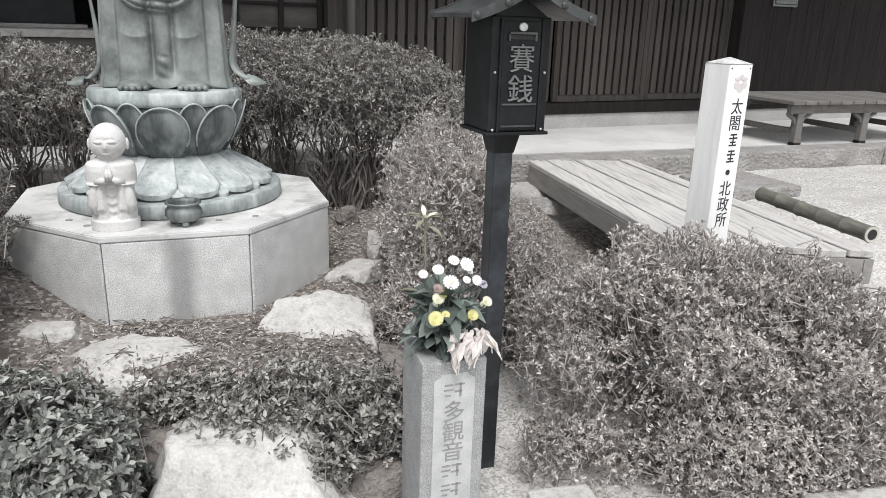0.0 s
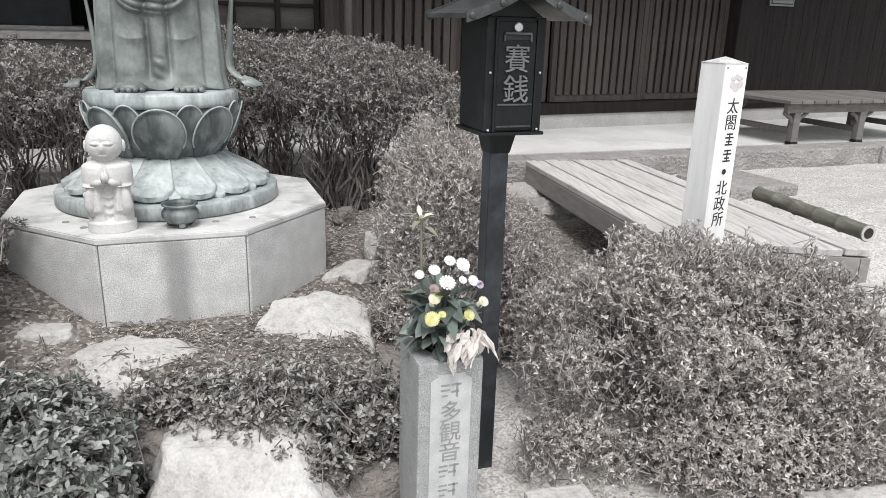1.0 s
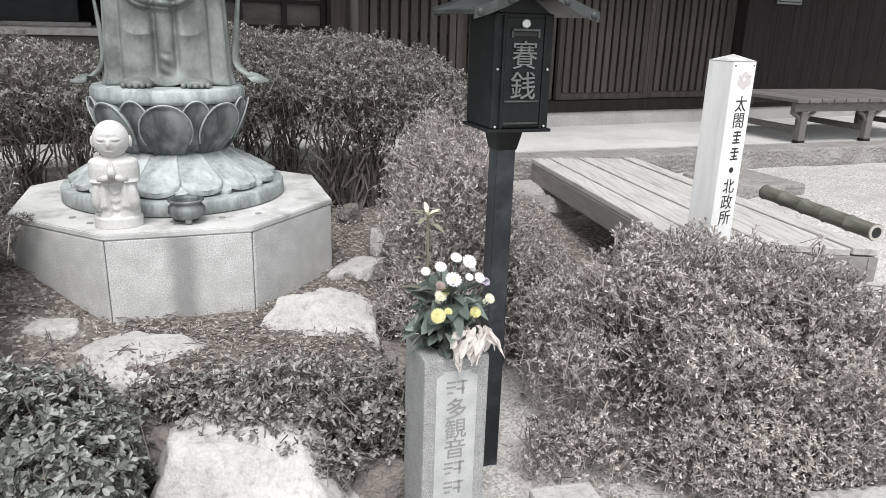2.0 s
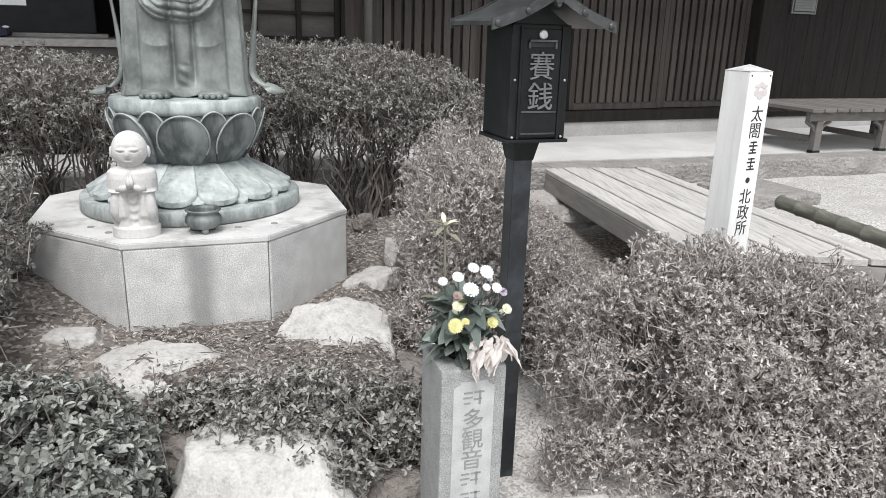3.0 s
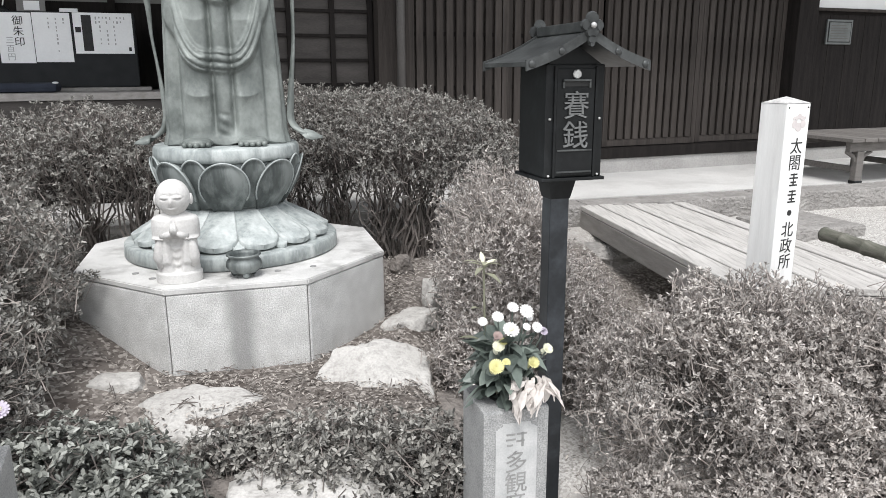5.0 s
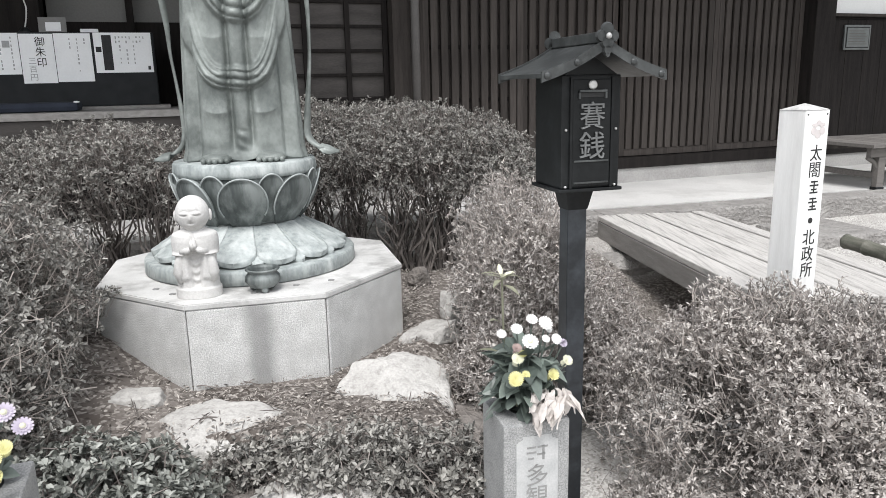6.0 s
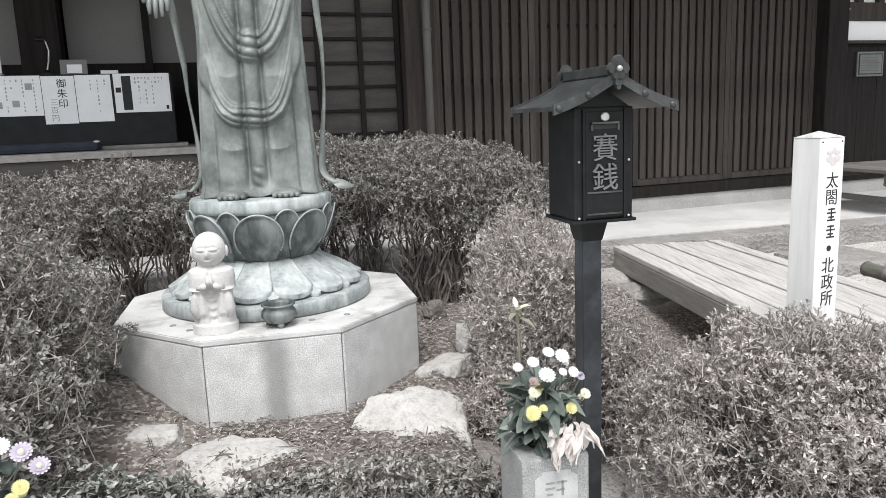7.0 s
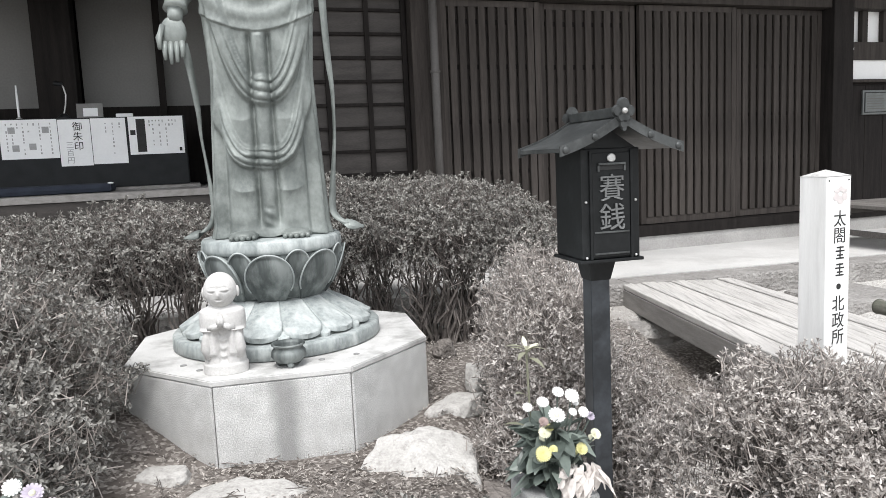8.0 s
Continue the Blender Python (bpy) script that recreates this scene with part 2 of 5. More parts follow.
def ball(bm, c, r, u=16, v=10, s=(1, 1, 1)):
    g = bmesh.ops.create_uvsphere(bm, u_segments=u, v_segments=v, radius=r)
    bmesh.ops.scale(bm, vec=s, verts=g["verts"])
    bmesh.ops.translate(bm, vec=c, verts=g["verts"])
    return bm


def prism(bm, outline, z0, z1):
    lo = [bm.verts.new((x, y, z0)) for x, y in outline]
    hi = [bm.verts.new((x, y, z1)) for x, y in outline]
    bm.faces.new(lo)
    bm.faces.new(hi)
    for k in range(len(lo)):
        j = (k + 1) % len(lo)
        bm.faces.new((lo[k], lo[j], hi[j], hi[k]))
    return bm


def letters(text, size, depth=0.0008):
    """One line of writing as a bmesh, centred on its origin, in the local xz plane and facing -y."""
    cu = bpy.data.curves.new("writing", "FONT")
    cu.body, cu.size, cu.extrude, cu.align_x, cu.align_y = text, size, depth, "CENTER", "CENTER"
    ob = bpy.data.objects.new("writing", cu)
    scene.collection.objects.link(ob)
    bpy.context.view_layer.update()
    me = bpy.data.meshes.new_from_object(ob)
    bm = bmesh.new()
    bm.from_mesh(me)
    bpy.data.objects.remove(ob)
    bpy.data.meshes.remove(me)
    xs, ys = [v.co.x for v in bm.verts], [v.co.y for v in bm.verts]
    bmesh.ops.translate(bm, vec=(-(min(xs) + max(xs)) / 2, -(min(ys) + max(ys)) / 2, 0), verts=bm.verts)
    bmesh.ops.rotate(bm, matrix=Matrix.Rotation(radians(90), 3, "X"), verts=bm.verts)
    return bm


def smooth01(a, b, x):
    t = min(1.0, max(0.0, (x - a) / (b - a)))
    return t * t * (3 - 2 * t)


YAW = 19.3
HALL = pose(1.815, 6.886, 0, 0, 0, YAW)


# ---- ground ----
def ground_surface():
    """Earth with leaf crumbs, blending into pale gravel by the mesh's gravel mask."""
    m = bpy.data.materials.new("garden_earth_and_gravel")
    m.use_nodes = True
    n, l = m.node_tree.nodes, m.node_tree.links
    p = n["Principled BSDF"]
    tc = n.new("ShaderNodeTexCoord")

    def tex(kind, scale, detail=5.0):
        t = n.new(kind)
        t.inputs["Scale"].default_value = scale
        if kind == "ShaderNodeTexNoise":
            t.inputs["Detail"].default_value = detail
        l.new(tc.outputs["Object"], t.inputs["Vector"])
        return t

    def mix(fac, a, b):
        x = n.new("ShaderNodeMix")
        x.data_type = "RGBA"
        if isinstance(fac, float):
            x.inputs["Factor"].default_value = fac
        else:
            l.new(fac, x.inputs["Factor"])
        for k, v in ((6, a), (7, b)):
            if isinstance(v, tuple):
                x.inputs[k].default_value = (*v, 1)
            else:
                l.new(v, x.inputs[k])
        return x.outputs[2]

    def spread(out, lo, hi):
        r = n.new("ShaderNodeMapRange")
        r.inputs["From Min"].default_value, r.inputs["From Max"].default_value = lo, hi
        l.new(out, r.inputs["Value"])
        return r.outputs["Result"]

    def grey(out):
        b = n.new("ShaderNodeRGBToBW")
        l.new(out, b.inputs["Color"])
        return b.outputs["Val"]

    crumbs, pebbles = tex("ShaderNodeTexVoronoi", 75), tex("ShaderNodeTexVoronoi", 120)
    broad, fine = tex("ShaderNodeTexNoise", 4.0), tex("ShaderNodeTexNoise", 45.0)
    soil = mix(spread(broad.outputs["Fac"], 0.35, 0.65), (0.085, 0.072, 0.064), (0.19, 0.17, 0.155))
    soil = mix(spread(grey(crumbs.outputs["Color"]), 0.55, 0.95), soil, (0.42, 0.39, 0.36))
    soil = mix(spread(fine.outputs["Fac"], 0.56, 0.72), soil, (0.05, 0.042, 0.037))
    gravel = mix(spread(grey(pebbles.outputs["Color"]), 0.2, 0.8), (0.30, 0.285, 0.268), (0.58, 0.565, 0.54))
    gravel = mix(spread(broad.outputs["Fac"], 0.5, 0.75), gravel, (0.36, 0.34, 0.32))
    at = n.new("ShaderNodeAttribute")
    at.attribute_name = "gravel"
    l.new(mix(at.outputs["Fac"], soil, gravel), p.inputs["Base Color"])
    p.inputs["Roughness"].default_value = 0.95
    p.inputs["Specular IOR Level"].default_value = 0.2
    b = n.new("ShaderNodeBump")
    b.inputs["Strength"].default_value, b.inputs["Distance"].default_value = 0.8, 0.008
    l.new(grey(crumbs.outputs["Color"]), b.inputs["Height"])
    l.new(b.outputs["Normal"], p.inputs["Normal"])
    return m


def ground(x, y):
    mound = 0.32 * smooth01(1.85, 2.3, y)
    right = 0.06 * smooth01(1.9, 2.6, y) + 0.22 * smooth01(3.0, 4.4, y)
    s = smooth01(-0.02, 0.38, x) * (1 - smooth01(3.6, 4.6, y))
    z = mound * (1 - s) + right * s
    z += 0.15 * smooth01(-0.85, -1.4, x) * smooth01(2.2, 2.8, y) * (1 - smooth01(3.4, 4.0, y))
    z += 0.02 * smooth01(-0.25, -0.05, x) * (1 - smooth01(0.2, 0.5, x)) * smooth01(2.8, 3.1, y) * (1 - smooth01(3.4, 3.8, y))
    hollow = smooth01(1.1, 1.35, x) * (1 - smooth01(2.2, 2.45, x)) * smooth01(2.7, 3.2, y) * (1 - smooth01(4.6, 5.0, y))
    return z - 0.18 * hollow


def axis_steps(lo, hi, step, far):
    mid = list(np.arange(lo, hi + step / 2, step))
    out = [step * 2 ** k for k in range(1, 14)]
    return [lo - v for v in reversed(out) if v < far] + mid + [hi + v for v in out if v < far]


xs, ys = axis_steps(-3.2, 5.2, 0.05, 400), axis_steps(0.6, 6.6, 0.05, 400)
verts, faces = [], []
for y in ys:
    for x in xs:
        rough = 0.010 * noise.noise((x * 5, y * 5, 0)) + 0.006 * noise.noise((x * 17, y * 17, 3))
        verts.append((x, y, ground(x, y) + rough))
nx = len(xs)
for j in range(len(ys) - 1):
    for i in range(nx - 1):
        faces.append((j * nx + i, j * nx + i + 1, (j + 1) * nx + i + 1, (j + 1) * nx + i))
me = bpy.data.meshes.new("ground")
me.from_pydata(verts, [], faces)
me.materials.append(ground_surface())
mask = me.attributes.new("gravel", "FLOAT", "POINT")
for v in me.vertices:
    x, y, _ = v.co
    e = 0.25 * noise.noise((x * 2, y * 2, 9)) + 0.12 * noise.noise((x * 6, y * 6, 2))
    mask.data[v.index].value = max(1 - smooth01(1.60, 1.85, y + e), smooth01(2.2, 2.6, x + e), smooth01(4.5, 5.0, y + e), 1 - smooth01(-3.3, -2.7, x + e),
                                   0.95 * smooth01(0.35, 0.5, x + e) * (1 - smooth01(1.2, 1.6, x + e)) * (1 - smooth01(2.9, 3.4, y + e)))
for f in me.polygons:
    f.use_smooth = True
tagged(new("ground", me), "garden earth with dry leaf litter, pale gravel beside it", "ground", kind="structure")


# ---- hall: setting ----
def hall_piece(name, u0, u1, v0, v1, z0, z1, material, label, category="wall", bevel=0.004):
    return whole(name, slab(u0, u1, v0, v1, z0, z1, bevel), material, HALL, label, category, kind="structure")


hall_piece("foundation", -3.3, 7.5, -0.03, 0.3, 0.30, 0.605, FOUND, "pale foundation stone strip under the hall sill", "foundation", 0.012)
hall_piece("sill_beam", -3.3, 7.5, -0.05, 0.22, 0.605, 0.705, BLACKWOOD, "dark wooden sill beam below the lattice doors", "beam", 0.006)
hall_piece("lintel_beam", -3.3, 7.5, -0.04, 0.2, 2.735, 2.93, DARKWOOD, "dark wooden lintel above the lattice doors", "beam")
hall_piece("wall_upper", -7.5, 7.5, 0.0, 0.15, 2.93, 3.6, BLACKWOOD, "black boarded wall under the eaves", "wall")
hall_piece("wall_back", -7.5, 7.5, 2.6, 2.75, 0.4, 3.6, BLACKWOOD, "dark back wall inside the hall", "wall")
hall_piece("wall_west", -7.65, -7.5, 0.0, 2.75, 0.4, 3.6, BLACKWOOD, "dark side wall of the hall", "wall")
hall_piece("wall_east", 7.5, 7.65, 0.0, 2.75, 0.4, 3.6, BLACKWOOD, "dark side wall of the hall", "wall")
hall_piece("ceiling", -7.5, 7.5, 0.15, 2.6, 3.2, 3.26, BLACKWOOD, "dark wooden ceiling inside the hall", "ceiling")
# Unseen roof slab, added so its overhang shades the hall front.
roof = bmesh.new()
prism(roof, [(-1.35, 3.42), (3.2, 4.9), (3.2, 5.05), (-1.4, 3.55)], -8.2, 8.2)
bmesh.ops.transform(roof, matrix=Matrix(((0, 0, 1, 0), (1, 0, 0, 0), (0, 1, 0, 0), (0, 0, 0, 1))), verts=roof.verts)
whole("roof", roof, BLACKWOOD, HALL, "unseen dark roof slab, added to shade the hall front", "roof", kind="structure")
for n, (u0, u1) in enumerate(((-2.19, -1.93), (2.21, 2.47), (-3.45, -3.25))):
    hall_piece(f"pillar_{n + 1}", u0, u1, -0.07, 0.19, 0.605, 2.93, BLACKWOOD if n else DARKWOOD, "square dark wooden pillar of the hall", "pillar", 0.008)

# lattice doors
for n, (u0, u1) in enumerate(((-1.905, -0.985), (-0.975, 0.005), (0.02, 1.105), (1.15, 2.205))):
    set_back = 0.05 if n % 2 else 0.0
    door = thing(f"door_{n + 1}", HALL @ pose(u0, 0.03 + set_back, 0), "dark brown wooden lattice sliding door, closed", "door", kind="structure")
    w = u1 - u0
    part("backing_board", slab(0.02, w - 0.02, 0.030, 0.042, 0.75, 2.70, 0), SLATWOOD, door, "dark brown backing board")
    for a, b in ((0, 0.055), (w - 0.055, w)):
        part("stile", slab(a, b, 0, 0.05, 0.712, 2.728, 0.003), SLATWOOD, door)
    for z0, z1, y0 in ((0.712, 0.775, 0.0), (2.675, 2.728, 0.0), (2.535, 2.575, 0.018), (2.16, 2.20, 0.018), (1.70, 1.735, 0.018), (1.26, 1.295, 0.018)):
        part("rail", slab(0.056, w - 0.056, y0 + 0.001, 0.029, z0, z1, 0.002), BLACKWOOD if y0 else SLATWOOD, door)
    count = int((w - 0.11) / 0.088)
    gap = (w - 0.11) / count
    strip = None
    for k in range(count):
        c = 0.055 + gap * (k + 0.5)
        if strip is None:
            strip = part("slat", slab(-0.031, 0.031, -0.010, 0.017, 0.776, 2.674, 0.004), SLATWOOD, door)
            strip.matrix_local = pose(c, 0, 0)
        else:
            shared("slat", strip.data, pose(c, 0, 0), door)

# panelled door between the pillar and the opening
door = thing("door_5", HALL @ pose(-3.25, 0.04, 0), "black wooden panelled door with thin battens", "door", kind="structure")
part("panel", slab(0, 1.05, 0.03, 0.05, 0.71, 2.73, 0), PANELWOOD, door)
for u in (0.0, 0.36, 0.70, 1.01):
    part("stile", slab(u, u + 0.04, 0.0, 0.029, 0.712, 2.728, 0.003), BLACKWOOD, door)
for k in range(11):
    for u0, u1 in ((0.041, 0.359), (0.401, 0.699), (0.741, 1.009)):
        part("batten", slab(u0, u1, 0.004, 0.029, 0.74 + k * 0.188, 0.765 + k * 0.188, 0.002), BLACKWOOD, door)

# wall right of the doors
hall_piece("wall_north", 2.47, 7.5, 0.02, 0.15, 0.705, 2.0, BLACKWOOD, "black boarded wall with a plaster strip and window", "wall")
wall = bpy.data.objects["wall_north"]
for k in range(20):
    part("board", slab(2.475 + k * 0.25, 2.72 + k * 0.25, 0.006, 0.0195, 0.71, 1.97, 0.002), BLACKWOOD, wall)
hall_piece("ledge", 2.47, 7.5, -0.05, 0.15, 2.0, 2.03, DARKWOOD, "thin dark wooden ledge on the wall", "trim")
hall_piece("plaster_strip", 2.52, 7.5, 0.03, 0.15, 2.03, 2.23, PLASTER, "white plaster strip above the dark boards", "wall", 0)
hall_piece("window_beam", 2.47, 7.5, 0.0, 0.15, 2.23, 2.41, DARKWOOD, "dark wooden beam below the window", "beam")
win = thing("window_1", HALL @ pose(2.55, 0.06, 2.41), "window with white paper panes behind dark wooden bars", "window", kind="structure")
part("pane", slab(0, 4.9, 0.05, 0.06, 0, 0.325, 0), PLASTER, win, "white paper pane")
for k in range(18):
    part("bar", slab(k * 0.285 + 0.16, k * 0.285 + 0.235, -0.01, 0.045, 0.001, 0.324, 0.003), DARKWOOD, win)
plaque = thing("wall_plaque", HALL @ pose(2.665, 0.0, 1.67), "small dull metal notice plaque on the boarded wall", "plaque")
part("plate", slab(0, 0.36, -0.018, 0.005, 0, 0.25, 0.006), PLAQUE, plaque)
part("border", slab(0.02, 0.34, -0.021, -0.0185, 0.02, 0.23, 0.001), BLACKMETAL, plaque)
part("face", slab(0.03, 0.33, -0.024, -0.0215, 0.03, 0.22, 0.001), PLAQUE, plaque)
for k in range(6):
    part("writing_bar", slab(0.05, 0.30 - 0.02 * (k % 3), -0.026, -0.0245, 0.055 + k * 0.026, 0.063 + k * 0.026, 0), PIPE, plaque)
bell = thing("wall_button", HALL @ pose(2.50, -0.01, 2.34), "small white oval bell button on the pillar", "button")
part("cap", ball(bmesh.new(), (0, 0, 0), 0.03, 16, 8, (1.2, 0.5, 0.7)), PLASTER, bell)
pipe = thing("downpipe", HALL @ pose(-2.02, -0.13, 0), "grey brown vertical downpipe on the hall pillar", "downpipe")
part("pipe", lathe(bmesh.new(), [(0.034, 0.46), (0.034, 3.4)], 20), PIPE, pipe, smooth=True)
for z in (1.0, 2.12):
    part("bracket", lathe(bmesh.new(), [(0.038, z - 0.012), (0.042, z), (0.038, z + 0.012)], 20), PIPE, pipe)

# open veranda
hall_piece("veranda_floor", -7.5, -3.46, -0.02, 2.6, 1.225, 1.275, DECKSIDE, "grey brown wooden veranda floor of the hall", "floor")
hall_piece("veranda_beam", -7.5, -3.46, 0.0, 0.12, 1.06, 1.222, PANELWOOD, "brown wooden beam under the veranda edge", "beam")
hall_piece("wall_under", -7.5, -3.46, 0.25, 0.32, 0.4, 1.222, BLACKWOOD, "dark wall under the veranda", "wall")
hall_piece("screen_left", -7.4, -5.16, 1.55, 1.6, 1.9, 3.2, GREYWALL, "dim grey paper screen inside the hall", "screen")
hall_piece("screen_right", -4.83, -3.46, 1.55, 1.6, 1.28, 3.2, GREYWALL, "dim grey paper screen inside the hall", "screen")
hall_piece("screen_base", -7.4, -3.46, 1.50, 1.548, 1.28, 2.02, BLACKWOOD, "dark wooden wainscot inside the hall", "wall")
hall_piece("pillar_inner", -5.15, -4.84, 1.2, 1.48, 1.275, 3.2, BLACKWOOD, "square black pillar inside the hall", "pillar")
hall_piece("post_inner", -4.19, -4.13, 1.42, 1.495, 1.275, 3.2, BLACKWOOD, "thin dark wooden post inside the hall", "pillar")

table = thing("reception_table", HALL @ pose(-6.6, 0.7, 1.275), "long reception table draped with black cloth", "table")
part("cloth", slab(0, 2.62, 0, 0.5, 0.03, 0.60, 0.01), CLOTH, table)
part("foot_board", slab(-0.02, 2.70, -0.10, 0.52, 0.0, 0.028, 0.004), DECKSIDE, table)


def bars(parent, x0, x1, z0, z1, columns, rows, seed, material=GREYINK, y=-0.0035):
    """Rows of upright bars that stand for writing nobody can read."""
    rnd = random.Random(seed)
    bm = bmesh.new()
    for c in range(columns):
        x = x1 - (c + 0.5) * (x1 - x0) / columns
        z = z1
        for r in range(rows):
            h = (z1 - z0) / rows
            if rnd.random() < 0.85:
                w = rnd.uniform(0.003, 0.006)
                box(bm, x - w, x + w, y - 0.0006, y, z - h * rnd.uniform(0.35, 0.7), z)
            z -= h
            if rnd.random() < 0.12:
                break
    return tagged(part("small_print", bm, material, parent), kind="stuff")


def notice(u0, u1, z0, z1, label, lean=0.0):
    n = thing("paper_notice", HALL @ pose(u0, 0.694, z0, 0, lean, 0), label, "paper", "notices on the table front")
    part("sheet", slab(0, u1 - u0, -0.0028, 0.004, 0, z1 - z0, 0), PAPER, n)
    return n


sheet = notice(-5.36, -4.95, 1.56, 1.868, "white printed notice with small pictures and columns")
bars(sheet, 0.03, 0.38, 0.02, 0.28, 9, 9, 3)
for x, z in ((0.08, 0.06), (0.20, 0.07), (0.30, 0.2), (0.06, 0.2)):
    part("picture", slab(x, x + 0.05, -0.0046, -0.0040, z, z + 0.05, 0), GREYINK, sheet)
sheet = notice(-4.945, -4.71, 1.49, 1.862, "white notice with large brush writing about temple stamps")
for k, ch in enumerate("御朱印"):
    bm = letters(ch, 0.075)
    bmesh.ops.translate(bm, vec=(0.14, -0.0045, 0.315 - k * 0.078), verts=bm.verts)
    part("writing", bm, INK, sheet)
for k, ch in enumerate("三百円"):
    bm = letters(ch, 0.058)
    bmesh.ops.translate(bm, vec=(0.075, -0.0045, 0.17 - k * 0.062), verts=bm.verts)
    part("writing", bm, GREYINK, sheet)
sheet = notice(-4.705, -4.445, 1.498, 1.866, "white notice with fine brush writing in columns")
bars(sheet, 0.03, 0.24, 0.06, 0.33, 4, 9, 5)
sheet = notice(-4.425, -4.0, 1.563, 1.872, "white printed notice with a dark picture block")
part("picture", slab(0.06, 0.13, -0.0046, -0.0035, 0.02, 0.29, 0), INK, sheet, "dark grey picture block")
part("picture", slab(0.012, 0.052, -0.0046, -0.0035, 0.16, 0.20, 0), INK, sheet)
part("stamp", slab(0.385, 0.405, -0.0046, -0.0035, 0.02, 0.05, 0), INK, sheet)
bars(sheet, 0.15, 0.38, 0.05, 0.28, 9, 7, 7)

seat = bmesh.new()
box(seat, -6.7, -4.55, 0.28, 0.62, 1.277, 1.345, 0.03)
whole("floor_cushion", seat, NAVY, HALL, "long flat navy floor cushion with white tufts", "cushion")
tuft = thing("cushion_tassel", HALL @ pose(-4.56, 0.30, 1.345), "small white cotton tassel on the navy cushion", "tassel")
part("thread", ball(bmesh.new(), (0, 0, 0), 0.014, 8, 6, (1.6, 1, 0.6)), PAPER, tuft)
card = thing("photo_card", HALL @ pose(-4.72, 0.86, 1.875), "small propped photo card on the table", "card")
part("card_board", slab(-0.10, 0.10, 0, 0.006, 0, 0.13, 0, pose(0, 0, 0, -12)), GREYWALL, card)
part("photo", slab(-0.05, 0.06, -0.003, -0.001, 0.02, 0.09, 0, pose(0, 0, 0, -12)), PAPER, card)
note = thing("paper_slip", HALL @ pose(-4.52, 0.82, 1.875), "low white paper slips stacked on the table", "paper")
part("slip", slab(0, 0.13, 0, 0.05, 0, 0.035, 0.003), PAPER, note)
mic = thing("gooseneck_lamp", HALL @ pose(-4.92, 0.9, 1.875), "small dark gooseneck lamp standing on the table", "lamp")
part("base", lathe(bmesh.new(), [(0.05, 0.0), (0.05, 0.02), (0.02, 0.05)], 16), BLACKMETAL, mic)
part("neck", tube(bmesh.new(), [(0.0, 0, 0.04), (0.02, 0, 0.12), (0.03, 0, 0.2), (0.015, 0, 0.27), (-0.01, 0, 0.29)], 0.006), SILVER, mic)
part("head", tube(bmesh.new(), [(0.01, 0, 0.285), (-0.05, 0, 0.295)], [0.016, 0.022], 10), BLACKMETAL, mic)
candle = thing("candle_stand", HALL @ pose(-5.23, 0.8, 1.875), "thin pale candle stand on the table", "candle stand")
part("foot", lathe(bmesh.new(), [(0.025, 0), (0.02, 0.012), (0.008, 0.02)], 14), SILVER, candle)
part("shaft", lathe(bmesh.new(), [(0.009, 0.021), (0.009, 0.16), (0.006, 0.27)], 12), PAPER, candle)


# ---- concrete apron and kerb ----
bm = bmesh.new()
prism(bm, [(-6.5, 3.55), (1.1, 5.42), (5.0, 6.42), (9.5, 7.6), (9.0, 9.5), (1.8, 6.95), (-6.5, 4.0)], 0.2, 0.468)
whole("pavement", bm, CONCRETE, Matrix.Identity(4), "pale smooth concrete apron in front of the hall", "pavement", kind="structure")
kerb = thing("kerb", pose(0, 0, 0), "rough grey stone kerb along the concrete apron", "kerb", kind="structure")
x = -6.3
for k, w in enumerate((1.3, 1.2, 1.4, 1.3, 1.25, 1.35, 1.5, 1.9, 1.6, 1.7)):
    bm = bmesh.new()
    box(bm, 0.004, w - 0.004, -0.13, 0.13, 0.2, 0.474, 0.018)
    bmesh.ops.subdivide_edges(bm, edges=[e for e in bm.edges if e.calc_length() > 0.2], cuts=6, use_grid_fill=True)
    for v in bm.verts:
        if v.co.y < -0.1:
            v.co.y += 0.02 * noise.noise(v.co * 7 + Vector((k * 3, 0, 0)))
    o = part("kerb_stone", bm, KERB, kerb)
    o.matrix_local = pose(x, 4.96 + 0.25 * x + 0.02 * (k % 2), 0, 0, 0, 14)
    x += w * math.cos(radians(14))
bm = bmesh.new()
box(bm, -0.32, 0.30, -0.28, 0.28, 0.16, 0.395, 0.025)
whole("step_stone", bm, KERB, pose(2.72, 4.92, 0, 0, 0, 17), "flat grey stone step before the kerb", "step")

# ---- wooden deck ----
deck = thing("plank_deck", pose(0, 0, 0), "low weathered grey plank deck beside the hedge", "deck")
left0, left1 = Vector((1.225, 5.20, 0)), Vector((1.468, 3.16, 0))
right0, right1 = Vector((2.03, 5.24, 0)), Vector((2.36, 2.98, 0))
cuts = [0, 0.17, 0.31, 0.45, 0.58, 0.73, 0.87, 1.0]
for k, (a, b) in enumerate(zip(cuts, cuts[1:])):
    g = 0.006
    p = [left0.lerp(right0, a + g), left0.lerp(right0, b - g), left1.lerp(right1, b - g), left1.lerp(right1, a + g)]
    bm = bmesh.new()
    dz = 0.004 * math.sin(k * 2.3)
    prism(bm, [(q.x, q.y) for q in p], 0.435 + dz, 0.47 + dz)
    bmesh.ops.bevel(bm, geom=list(bm.edges), offset=0.004, segments=1, affect="EDGES")
    part("plank", bm, DECKWOOD, deck)
